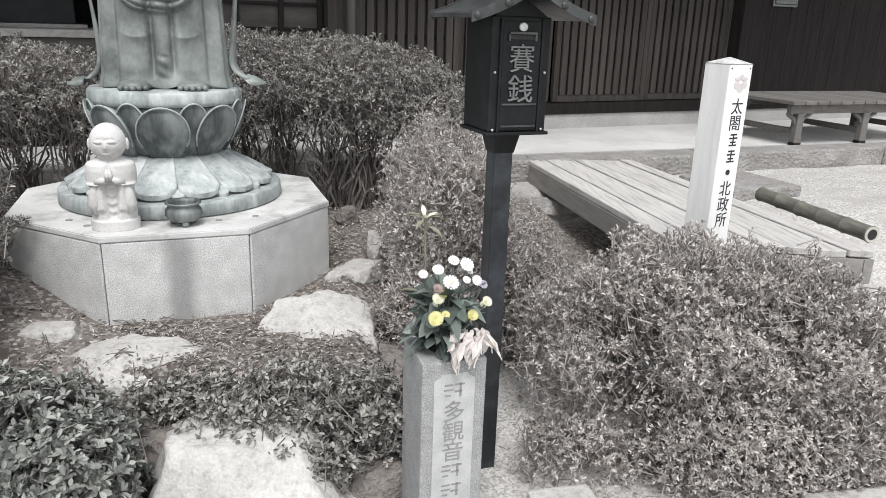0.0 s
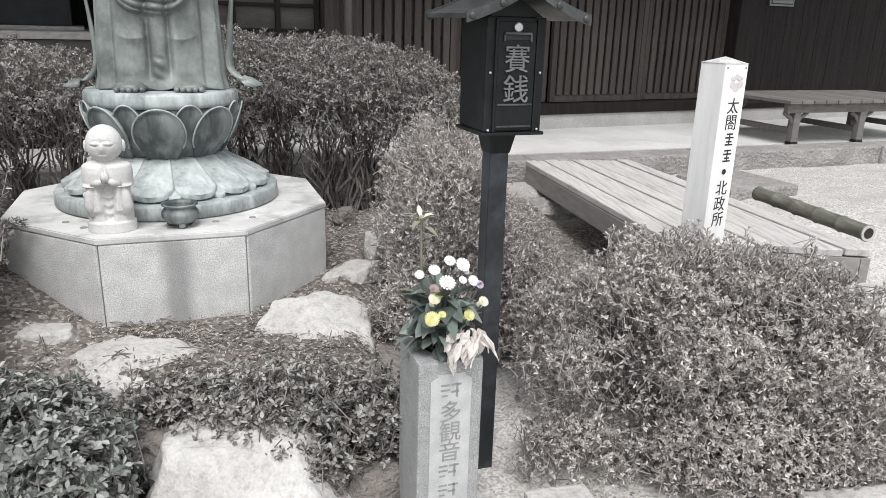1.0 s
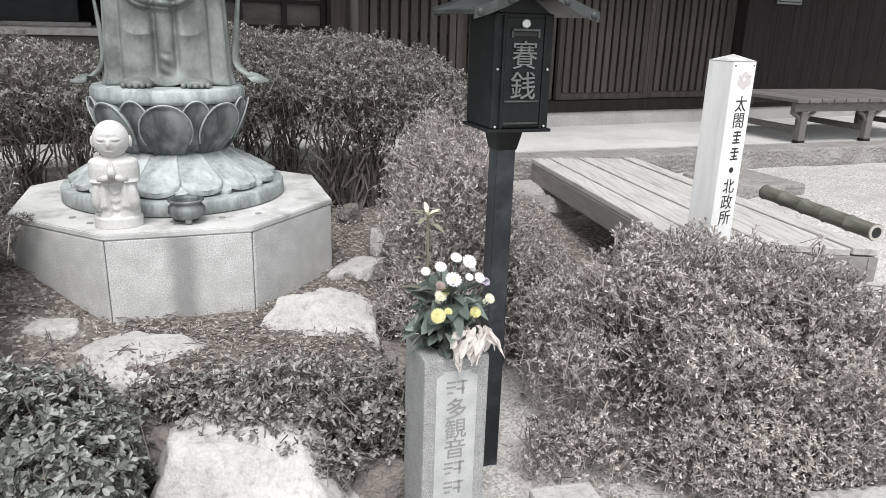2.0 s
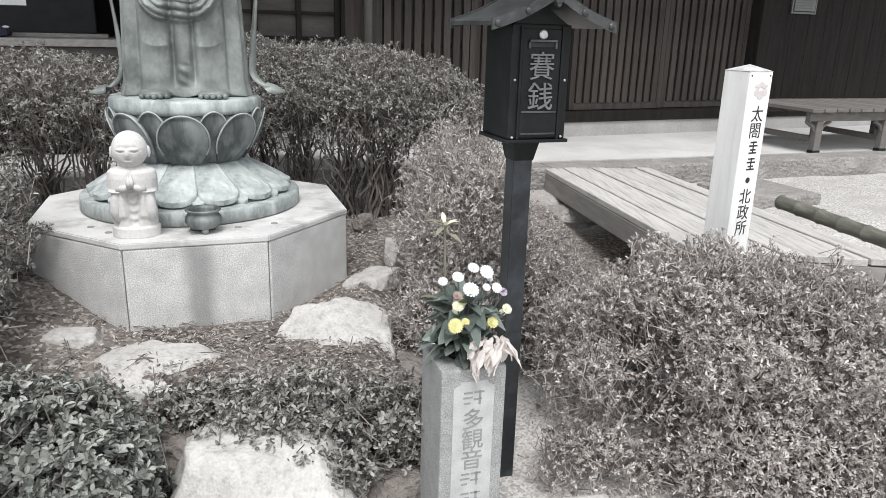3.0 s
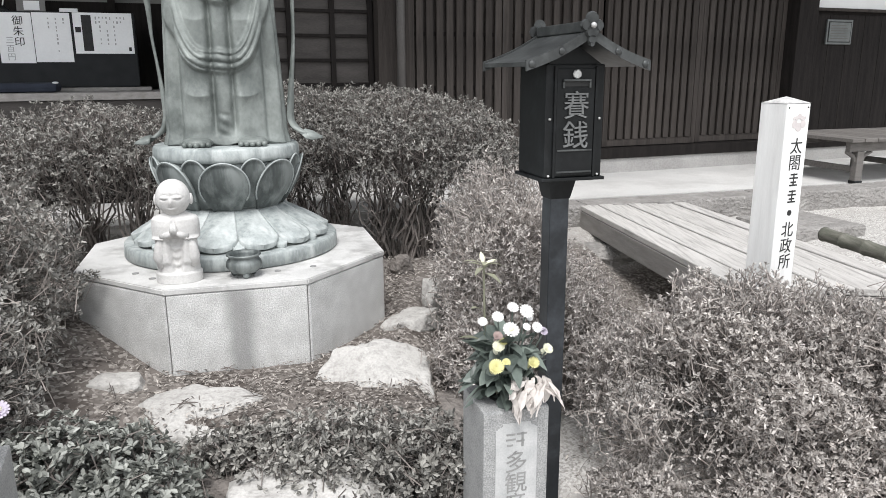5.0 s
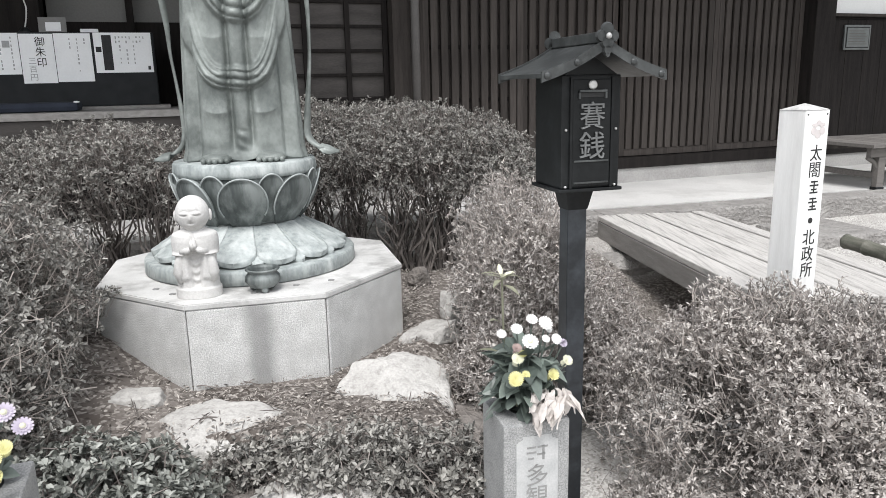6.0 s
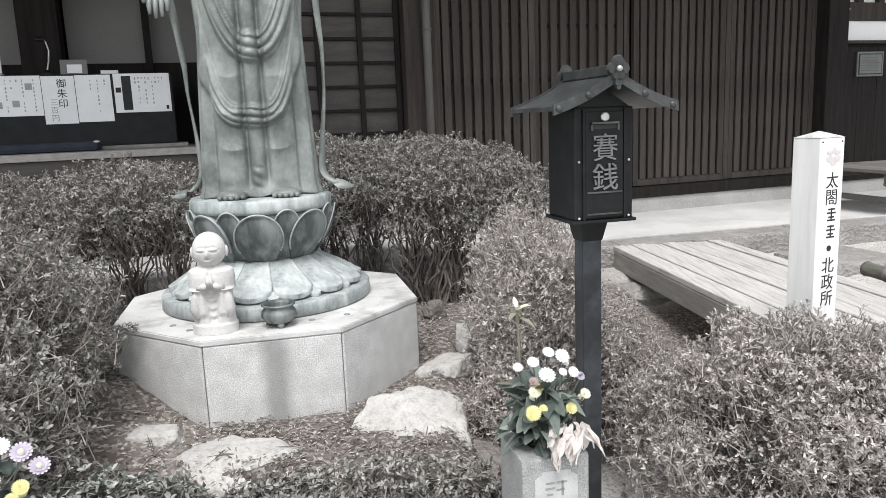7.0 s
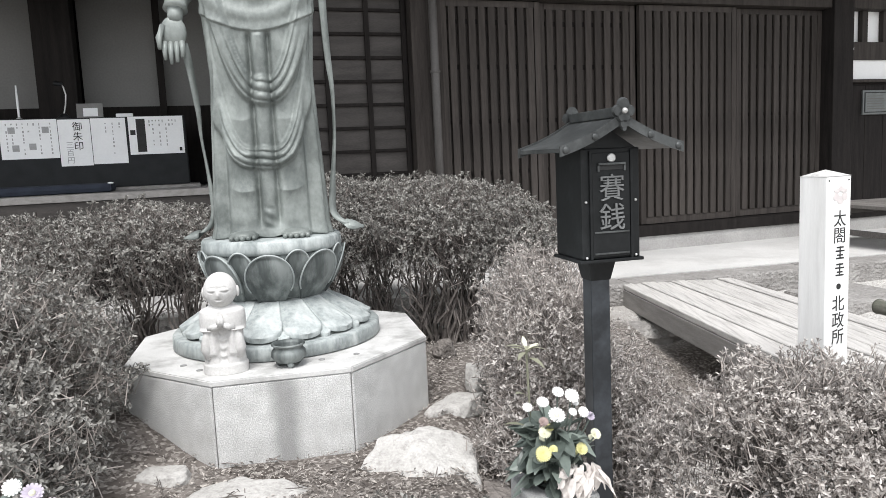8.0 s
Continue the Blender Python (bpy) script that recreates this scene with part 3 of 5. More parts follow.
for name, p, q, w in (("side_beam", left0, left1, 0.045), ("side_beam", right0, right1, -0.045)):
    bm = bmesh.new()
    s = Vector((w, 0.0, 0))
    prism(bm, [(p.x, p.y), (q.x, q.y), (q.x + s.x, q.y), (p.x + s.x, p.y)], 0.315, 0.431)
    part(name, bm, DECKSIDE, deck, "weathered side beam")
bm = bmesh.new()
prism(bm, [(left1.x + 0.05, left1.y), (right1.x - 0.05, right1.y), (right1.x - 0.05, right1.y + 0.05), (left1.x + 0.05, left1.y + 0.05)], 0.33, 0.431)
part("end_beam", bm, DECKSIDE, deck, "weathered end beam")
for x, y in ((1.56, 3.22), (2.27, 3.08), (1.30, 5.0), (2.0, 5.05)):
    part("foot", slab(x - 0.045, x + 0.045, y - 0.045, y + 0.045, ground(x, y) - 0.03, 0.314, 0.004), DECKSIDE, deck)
bm = bmesh.new()
pole = thing("bamboo_pole", pose(0, 0, 0), "dull green bamboo pole lying on the deck edge", "bamboo")
a, b = Vector((2.335, 3.95, 0.512)), Vector((2.43, 3.12, 0.510))
pts, rad = [], []
for k in range(5):
    for f, r in ((0.0, 0.043), (0.06, 0.039), (0.5, 0.038), (0.94, 0.039), (0.985, 0.043)):
        pts.append(a.lerp(b, (k + f) / 5))
        rad.append(r)
pts.append(b)
rad.append(0.040)
part("culm", tube(bm, pts, rad, 18), BAMBOO, pole, smooth=True)
bm = bmesh.new()
d = (b - a).normalized()
lathe(bm, [(0.027, 0.0), (0.027, 0.003), (0.039, 0.003), (0.039, 0.0)], 18)
o = part("cut_ring", bm, BAMBOO_CUT, pole, "pale cut rim")
o.matrix_local = Matrix.Translation(b) @ d.to_track_quat("Z", "Y").to_matrix().to_4x4()
# The pole end is closed; a black disc paints the shade of its hollow.
bm = bmesh.new()
lathe(bm, [(0.0265, 0.001), (0.0265, 0.0022)], 18)
o = part("hollow", bm, INK, pole, "black disc painted as the shade in the hollow end")
o.matrix_local = Matrix.Translation(b) @ d.to_track_quat("Z", "Y").to_matrix().to_4x4()

# ---- bench ----
bench = thing("slatted_bench", pose(3.66, 5.98, 0.468, 0, 0, 14), "low wide grey wooden bench with a slatted top", "bench")
for k in range(14):
    part("slat", slab(k * 0.135, k * 0.135 + 0.122, -0.02, 0.92, 0.355, 0.385, 0.004), BENCHWOOD, bench)
for y in (0.03, 0.80):
    part("apron_rail", slab(0.03, 1.86, y, y + 0.05, 0.275, 0.354, 0.005), BENCHWOOD, bench)
for x in (0.16, 0.92, 1.70):
    for y in (0.035, 0.795):
        o = part("leg", slab(-0.035, 0.035, -0.03, 0.03, 0.0, 0.275, 0.006), BENCHWOOD, bench)
        o.matrix_local = pose(x, y + 0.03, 0)
        part("foot_cap", slab(-0.04, 0.04, -0.035, 0.035, 0.0, 0.025, 0.004), BLACKMETAL, o, "black foot cap")
        for s in (-1, 1):
            bm = bmesh.new()
            tube(bm, [(s * 0.02, 0, 0.17), (s * 0.055, 0, 0.23), (s * 0.13, 0, 0.272)], 0.018, 6)
            part("brace", bm, BENCHWOOD, o)
    part("cross_rail", slab(x - 0.02, x + 0.02, 0.1, 0.79, 0.09, 0.14, 0.004), BENCHWOOD, bench)

# ---- white sign post ----
sign = thing("sign_post", pose(1.477, 2.86, 0, 0, 0, 22), "square white painted wooden post with black brush writing", "sign")
bm = bmesh.new()
W = 0.062
box(bm, -W, W, -W, W, 0.02, 1.283, 0.003)
part("post", bm, WHITEPAINT, sign)
bm = bmesh.new()
r = bmesh.ops.create_cone(bm, segments=4, radius1=W * 1.45, radius2=0.002, depth=0.024, cap_ends=True)
bmesh.ops.rotate(bm, matrix=Matrix.Rotation(radians(45), 3, "Z"), verts=bm.verts)
bmesh.ops.translate(bm, vec=(0, 0, 1.296), verts=bm.verts)
part("cap", bm, WEATHERED_PAINT, sign, "low pyramid top")
y = -W - 0.0005
for k, ch in enumerate("太閤□□・北政所"):
    z = 1.124 - 0.0655 * k
    if ch == "□":
        bm = bmesh.new()
        for dz, w in ((0.020, 0.036), (0.006, 0.046), (-0.010, 0.030), (-0.022, 0.042)):
            box(bm, 0.012 - w / 2, 0.012 + w / 2, y - 0.0006, y, z + dz - 0.003, z + dz + 0.003)
        box(bm, 0.009, 0.015, y - 0.0008, y, z - 0.024, z + 0.024)
        part("writing_bar", bm, INK, sign)
        continue
    bm = letters(ch, 0.066)
    if ch == "・":
        bmesh.ops.scale(bm, vec=(1.6, 1, 1.6), verts=bm.verts)
    bmesh.ops.translate(bm, vec=(0.008, y, z), verts=bm.verts)
    part("writing", bm, INK, sign)
bm = bmesh.new()
for k, (dx, dz, r) in enumerate(((0, -0.018, 0.017), (-0.019, -0.008, 0.015), (0.019, -0.008, 0.015), (-0.012, 0.012, 0.009), (0, 0.018, 0.010), (0.012, 0.012, 0.009), (-0.024, 0.012, 0.006), (0.024, 0.012, 0.006))):
    g = bmesh.ops.create_cone(bm, segments=12, radius1=r, radius2=r, depth=0.001, cap_ends=True)
    bmesh.ops.rotate(bm, matrix=Matrix.Rotation(radians(90), 3, "X"), verts=g["verts"])
    bmesh.ops.translate(bm, vec=(0.008 + dx * 1.15, y - 0.0002 * k, 1.215 + dz * 1.15), verts=g["verts"])
part("crest", bm, CREST, sign, "faded crest of rounded shapes")
for x in (-0.050, 0.050):
    part("nail", ball(bmesh.new(), (x, -W, 1.268), 0.0035, 8, 6), INK, sign)


# ---- octagonal stone platform ----
platform = thing("stone_platform", pose(-0.758, 3.250, 0, 0, 0, 13.5), "octagonal pale granite platform carrying the bronze statue", "platform")
R8 = 0.668
corner = [(R8 * math.cos(radians(22.5 + 45 * k)), R8 * math.sin(radians(22.5 + 45 * k))) for k in range(8)]
AP = R8 * math.cos(radians(22.5))
HALF = R8 * math.sin(radians(22.5))


def stained_granite():
    m = GRANITE.copy()
    m.name = "granite_with_water_stain"
    n, l = m.node_tree.nodes, m.node_tree.links
    p = n["Principled BSDF"]
    old = p.inputs["Base Color"].links[0].from_socket
    tc = n.new("ShaderNodeTexCoord")
    sep = n.new("ShaderNodeSeparateXYZ")
    wob = n.new("ShaderNodeTexNoise")
    wob.inputs["Scale"].default_value = 9
    l.new(tc.outputs["Object"], wob.inputs["Vector"])
    l.new(tc.outputs["Object"], sep.inputs["Vector"])
    add = n.new("ShaderNodeMath")
    add.operation = "MULTIPLY_ADD"
    l.new(wob.outputs["Fac"], add.inputs[0])
    add.inputs[1].default_value = 0.05
    l.new(sep.outputs["X"], add.inputs[2])
    off = n.new("ShaderNodeMath")
    off.operation = "SUBTRACT"
    l.new(add.outputs["Value"], off.inputs[0])
    off.inputs[1].default_value = 0.028
    ab = n.new("ShaderNodeMath")
    ab.operation = "ABSOLUTE"
    l.new(off.outputs["Value"], ab.inputs[0])
    band = n.new("ShaderNodeMapRange")
    band.interpolation_type = "SMOOTHSTEP"
    for key, v in (("From Min", 0.075), ("From Max", 0.015), ("To Min", 0.0), ("To Max", 0.62)):
        band.inputs[key].default_value = v
    l.new(ab.outputs["Value"], band.inputs["Value"])
    mix = n.new("ShaderNodeMix")
    mix.data_type = "RGBA"
    l.new(band.outputs["Result"], mix.inputs["Factor"])
    l.new(old, mix.inputs[6])
    mix.inputs[7].default_value = (0.17, 0.17, 0.165, 1)
    l.new(mix.outputs[2], p.inputs["Base Color"])
    return m


STAINED = stained_granite()
for k in range(8):
    bm = bmesh.new()
    box(bm, -HALF + 0.0045, HALF - 0.0045, 0.0, 0.09, 0.26, 0.628, 0.006)
    for v in bm.verts:
        if v.co.y > 0.05:
            v.co.x *= 1 - 0.09 * math.tan(radians(22.5)) / HALF
    o = part("side_slab", bm, STAINED if k == 0 else GRANITE, platform)
    o.matrix_local = pose(0, 0, 0, 0, 0, 45 * k) @ pose(0, -AP, 0)
bm = bmesh.new()
s = (AP - 0.10) / AP
prism(bm, [(x * s, y * s) for x, y in corner], 0.2, 0.60)
part("core", bm, KERB, platform)
bm = bmesh.new()
prism(bm, [(x * 1.004, y * 1.004) for x, y in corner], 0.629, 0.652)
bmesh.ops.bevel(bm, geom=list(bm.edges), offset=0.004, segments=2, affect="EDGES")
part("top_slab", bm, GRANITE_TOP, platform, "bright worn top slab")
for a, r in ((250, 0.57), (282, 0.56), (300, 0.52), (238, 0.54), (315, 0.55)):
    bm = lathe(bmesh.new(), [(0.013, 0), (0.013, 0.002)], 14)
    whole("coin", bm, CARVED, pose(-0.758 + r * math.cos(radians(a)), 3.277 + r * math.sin(radians(a)), 0.6525), "small dull coin lying on the stone platform", "coin", "coins on the platform")

# ---- bronze lotus pedestal ----
ped = thing("lotus_pedestal", pose(-0.768, 3.265, 0.652, 0, 0, 9.5), "round green bronze lotus pedestal with two rows of petals", "pedestal")
part("base_ring", lathe(bmesh.new(), [(0.442, 0.0), (0.455, 0.006), (0.453, 0.052), (0.446, 0.060), (0.40, 0.062)], 72), BRONZE_PALE, ped, "pale streaked base ring", True)
part("lower_lotus", lathe(bmesh.new(), [(0.40, 0.0625), (0.37, 0.075), (0.29, 0.125), (0.225, 0.165), (0.20, 0.215)], 72), BRONZE, ped, "", True)
part("upper_lotus", lathe(bmesh.new(), [(0.17, 0.182), (0.212, 0.192), (0.248, 0.25), (0.275, 0.32), (0.288, 0.375), (0.292, 0.400)], 72), BRONZE_DARK, ped, "", True)
part("top_disc", lathe(bmesh.new(), [(0.285, 0.401), (0.302, 0.405), (0.306, 0.420), (0.303, 0.452), (0.296, 0.461), (0.05, 0.463)], 72), BRONZE_PALE, ped, "pale worn top disc", True)


def petal_mesh(prof, half, bulge, rim, tip_start, point=0.0, down=False):
    """A petal laid on a turned profile: prof(t) gives (r, z), t = 1 is the free tip."""
    bm = bmesh.new()
    nu, nv = 20, 22
    grid = []
    for j in range(nv + 1):
        t = 1 - (1 - j / nv) ** 1.7
        if t < tip_start:
            w = 1.0 if down else 0.72 + 0.28 * smooth01(0, tip_start, t)
        else:
            q = (t - tip_start) / (1 - tip_start)
            w = math.sqrt(max(0.0, 1 - q * q)) * (1 - point * q)
        row = []
        for i in range(nu + 1):
            s = -1 + 2 * i / nu
            r, z = prof(t)
            edge = max(abs(s), smooth01(0.80, 1.0, t))
            lift = bulge * (1 - s * s) * math.sin(math.pi * min(1, 0.15 + t * 0.8)) + rim * smooth01(0.72, 0.95, edge)
            if down:
                ring = math.hypot(s * 0.95, (t - 0.62) * 2.6)
                lift += 0.006 * math.exp(-((ring - 0.50) / 0.10) ** 2)
            a = s * half * max(w, 0.02)
            row.append(bm.verts.new(((r + lift) * math.sin(a), -(r + lift) * math.cos(a), z + lift * 0.25)))
        grid.append(row)
    for j in range(nv):
        for i in range(nu):
            bm.faces.new((grid[j][i], grid[j][i + 1], grid[j + 1][i + 1], grid[j + 1][i]))
    rim_e = [e for e in bm.edges if e.is_boundary]
    g = bmesh.ops.extrude_edge_only(bm, edges=rim_e)
    for v in (x for x in g["geom"] if isinstance(x, bmesh.types.BMVert)):
        d = Vector((v.co.x, v.co.y, 0)).normalized()
        v.co -= Vector((0, 0, 0.020)) + d * 0.004 if down else d * 0.024
    return bm


def rim_tube(prof, half, bulge, rim, tip_start):
    """A thin raised bead along the free edge of a petal."""
    line = []
    for j in range(41):
        q = -1 + 2 * j / 40
        t = 1 - abs(q) ** 2.2 * 0.75
        if t < tip_start:
            w = 0.72 + 0.28 * smooth01(0, tip_start, t)
        else:
            w = math.sqrt(max(0.0, 1 - ((t - tip_start) / (1 - tip_start)) ** 2))
        r, z = prof(t)
        a = math.copysign(half * w, q) if abs(q) > 1e-6 else 0.0
        line.append(((r + rim) * math.sin(a), -(r + rim) * math.cos(a), z + rim * 0.25))
    return tube(bmesh.new(), line, 0.0036, 6)


def up_prof(t):
    return 0.214 + 0.095 * math.sin(t * math.pi / 2) ** 0.9, 0.192 + 0.212 * t


def up_prof_small(t):
    return up_prof(t)[0] - 0.006, 0.195 + 0.222 * t


def low_prof(t):
    return 0.212 + 0.205 * t, 0.205 - 0.118 * t ** 0.85


def low_prof_small(t):
    return low_prof(t)[0] - 0.004, low_prof(t)[1] - 0.012


for prof, half, bulge, rim, tip, turn, mat, name in (
        (up_prof, 0.345, 0.014, 0.010, 0.42, 0.0, BRONZE_DARK, "upper_petal"),
        (up_prof_small, 0.21, 0.006, 0.008, 0.55, 22.5, BRONZE_DARK, "back_petal"),
        (low_prof, 0.224, 0.013, 0.005, 0.70, -6.0, BRONZE_PALE, "lower_petal"),
        (low_prof_small, 0.10, 0.006, 0.004, 0.5, -6.0 + 180 / 14, BRONZE_PALE, "gap_petal")):
    first, bead = None, None
    count = 8 if prof in (up_prof, up_prof_small) else 14
    for k in range(count):
        m = pose(0, 0, 0, 0, 0, turn + 360 / count * k)
        if first is None:
            first = owner = part(name, petal_mesh(prof, half, bulge, rim, tip, down=count == 14), mat, ped, smooth=True)
            owner.matrix_local = m
        else:
            owner = shared(name, first.data, m, ped)
        if count == 8 and bead is None:
            bead = part("petal_rim", rim_tube(prof, half, bulge, rim, tip), BRONZE_PALE, owner, "pale raised rim", True)
        elif count == 8:
            tagged(shared("petal_rim", bead.data, Matrix.Identity(4), owner), "pale raised rim")


# ---- bronze statue ----
def gauss(x, s):
    return math.exp(-x * x / (2 * s * s))


def swag(x, h, low, rise, thick, width=0.2, bend=2.2):
    """Height of a hanging fold over the robe: a curve lowest at the middle."""
    c = low + rise * (abs(x) / width) ** bend
    slope = bend * rise / width * (abs(x) / width) ** (bend - 1)
    d = (h - c) / (thick * math.sqrt(1 + slope * slope) * (1 - 0.35 * min(1.0, abs(x) / width)))
    if d < -0.3 or d > 1.15:
        return 0.0
    body = smooth01(-0.28, 0.08, d) * (1 - smooth01(0.75, 1.15, d))
    crease = abs(math.sin(d * math.pi * 2.7 + 0.5 * math.sin(x * 17) + 1.9 * x))
    crease = crease ** 0.6 + (0.8 - crease ** 0.6) * smooth01(0.45, 0.95, abs(x) / width)
    return body * (0.42 + 0.58 * crease) * (1 - 0.30 * d)


def statue_mesh():
    bm = bmesh.new()
    na, nh = 320, 420
    keys = [0, 0.06, 0.3, 0.5, 0.7, 0.85, 1.0, 1.15, 1.27, 1.34]
    wide = [0.254, 0.247, 0.232, 0.218, 0.213, 0.222, 0.232, 0.236, 0.20, 0.07]
    deep = [0.155, 0.15, 0.146, 0.146, 0.150, 0.15, 0.145, 0.14, 0.12, 0.06]
    rings = []
    for j in range(nh + 1):
        h = 1.34 * j / nh
        rx, ry = np.interp(h, keys, wide), np.interp(h, keys, deep)
        ring = []
        for i in range(na):
            a = 2 * math.pi * i / na
            sx, sy = math.sin(a), -math.cos(a)
            e = 0.82
            x, y = rx * math.copysign(abs(sx) ** e, sx), ry * math.copysign(abs(sy) ** e, sy)
            d = 0.0
            front = smooth01(-0.1, 0.5, -sy)
            side = 1 - smooth01(0.25, 0.7, -sy)
            d += 0.008 * side * math.sin(a * 19 + 0.6 * math.sin(h * 5)) + 0.020 * gauss(abs(x) - rx * 0.88 - 0.02 * (h - 0.3), 0.010) * (1 - smooth01(0.45, 0.7, h)) - 0.012 * gauss(abs(x) - rx * 0.74 - 0.03 * (h - 0.3), 0.008) * (1 - smooth01(0.45, 0.7, h))
            if h < 0.62:
                for leg in (-0.085, 0.085):
                    g = gauss(x - leg, 0.05) * front
                    d += 0.016 * g * smooth01(0.62, 0.3, h) if h > 0.3 else 0.016 * g
                    arc = h - 0.2 - 5.0 * (x - leg) ** 2
                    d += 0.011 * g * (1 - abs(math.sin(arc * 21))) ** 1.6 * smooth01(0.09, 0.03, abs(x - leg)) * smooth01(0.05, 0.12, h) * (1 - smooth01(0.42, 0.6, h))
            sash = gauss(x - 0.004, 0.021) * front * smooth01(0.05, 0.09, h) * (1 - smooth01(0.84, 0.87, h))
            d += 0.016 * sash - 0.026 * front * (gauss(x - 0.042, 0.008) + gauss(x + 0.036, 0.008)) * smooth01(0.03, 0.1, h) * (1 - smooth01(0.84, 0.87, h))
            d += 0.006 * front * gauss(x - 0.004, 0.014) * math.sin(h * 130 + x * 60) * smooth01(0.03, 0.06, h) * (1 - smooth01(0.12, 0.15, h))
            edge = 1 - smooth01(0.82, 0.97, abs(x) / rx)
            d += 0.030 * edge * front * swag(x + 0.008, h, 0.305, 0.30, 0.085, 0.2, 3.4)
            d += 0.034 * edge * front * swag(x - 0.012, h, 0.575, 0.31, 0.105, 0.180, 2.6)
            d += 0.012 * front * smooth01(0.855, 0.865, h - 1.2 * x * x * 1.5) + 0.004 * front * math.sin((h - 2.5 * x * x) * 70) * smooth01(0.87, 0.92, h)
            d += 0.006 * smooth01(0.05, 0.0, h)
            n = Vector((sx / rx, sy / ry, 0)).normalized()
            lift = 0.0
            if h < 0.03:
                lift = 0.028 * front * max(gauss(x - 0.11, 0.05), gauss(x + 0.11, 0.05)) * (1 - h / 0.03)
            ring.append(bm.verts.new((x + n.x * d - 0.014, y + n.y * d, h + lift)))
        rings.append(ring)
    for p, q in zip(rings, rings[1:]):
        for k in range(na):
            bm.faces.new((p[k], p[(k + 1) % na], q[(k + 1) % na], q[k]))
    bm.faces.new(rings[0])
    bm.faces.new(rings[-1])
    # feet
    for x in (-0.124, 0.096):
        ball(bm, (x, -0.185, 0.017), 0.055, 20, 10, (1.15, 1.05, 0.42))
        for k in range(5):
            ball(bm, (x + (k - 2) * 0.023, -0.236 + abs(k - 2) * 0.006, 0.012), 0.0125, 10, 8, (0.95, 1.5, 0.9))
    # shoulders, neck and a plain head
    ball(bm, (0, 0.0, 1.50), 0.10, 24, 16, (0.9, 0.95, 1.25))
    # lowered arm with an open hand
    tube(bm, [(-0.17, 0.0, 1.25), (-0.27, -0.01, 1.13), (-0.325, -0.04, 1.05), (-0.338, -0.07, 0.985), (-0.340, -0.078, 0.965)], [0.07, 0.075, 0.062, 0.046, 0.05], 20)
    tube(bm, [(-0.340, -0.078, 0.97), (-0.344, -0.085, 0.915)], [0.033, 0.030], 14)
    ball(bm, (-0.352, -0.092, 0.872), 0.057, 18, 12, (0.92, 0.45, 1.15))
    for k, (fx, ln) in enumerate(((-0.034, 0.075), (-0.012, 0.092), (0.010, 0.086), (0.031, 0.066))):
        tube(bm, [(-0.352 + fx, -0.10, 0.832), (-0.352 + fx * 1.1, -0.112, 0.832 - ln * 0.5), (-0.352 + fx * 1.05, -0.118, 0.832 - ln)], [0.0125, 0.011, 0.007], 8)
    tube(bm, [(-0.388, -0.10, 0.895), (-0.408, -0.118, 0.845), (-0.404, -0.13, 0.80)], [0.017, 0.013, 0.008], 8)

    def ribbon(points, width, thick=0.006):
        pts = [Vector(p) for p in points]
        fine = []
        for k in range(len(pts) - 1):
            for s in range(6):
                fine.append(pts[k].lerp(pts[k + 1], s / 6))
        fine.append(pts[-1])
        for _ in range(3):
            fine = [fine[0]] + [(fine[k - 1] + fine[k] * 2 + fine[k + 1]) / 4 for k in range(1, len(fine) - 1)] + [fine[-1]]
        prev = None
        for k, p in enumerate(fine):
            f = k / (len(fine) - 1)
            turn = 0.7 * math.sin(f * 11)
            w = width * (0.75 + 0.35 * math.sin(f * 9 + 1) + (0.5 if f > 0.95 else 0))
            side = Vector((math.cos(turn), math.sin(turn), 0))
            nrm = Vector((-math.sin(turn), math.cos(turn), 0))
            if f > 0.88:
                side, nrm = Vector((0, 0.7, 0.7)), Vector((0, -0.7, 0.7))
                w = width * 1.5 * (1 - 0.75 * smooth01(0.93, 1.0, f))
            ring = [bm.verts.new(p + side * (w * a) + nrm * (thick * b)) for a, b in ((-0.5, -0.5), (0.5, -0.5), (0.5, 0.5), (-0.5, 0.5))]
            if prev:
                for i in range(4):
                    bm.faces.new((prev[i], prev[(i + 1) % 4], ring[(i + 1) % 4], ring[i]))
            else:
                bm.faces.new(ring)
            prev = ring
        bm.faces.new(prev)

    ribbon([(-0.318, -0.08, 0.83), (-0.302, -0.07, 0.72), (-0.285, -0.06, 0.55), (-0.285, -0.05, 0.44), (-0.268, -0.04, 0.28), (-0.255, -0.04, 0.12), (-0.268, -0.05, 0.065), (-0.31, -0.07, 0.030), (-0.385, -0.08, 0.012)], 0.030)
    ribbon([(0.27, -0.02, 1.2), (0.262, -0.03, 1.0), (0.272, -0.03, 0.76), (0.285, -0.03, 0.62), (0.282, -0.03, 0.42), (0.262, -0.03, 0.24), (0.25, -0.03, 0.10), (0.268, -0.04, 0.065), (0.31, -0.06, 0.035), (0.385, -0.07, 0.020)], 0.036)
    tube(bm, [(0.15, 0.0, 1.26), (0.25, -0.01, 1.15), (0.27, -0.04, 1.08)], [0.07, 0.075, 0.06], 16)
    return bm


whole("bronze_statue", statue_mesh(), BRONZE, pose(-0.748, 3.28, 1.113, 0, 0, 9.5), "standing green bronze statue in draped robes", "statue", smooth=True)


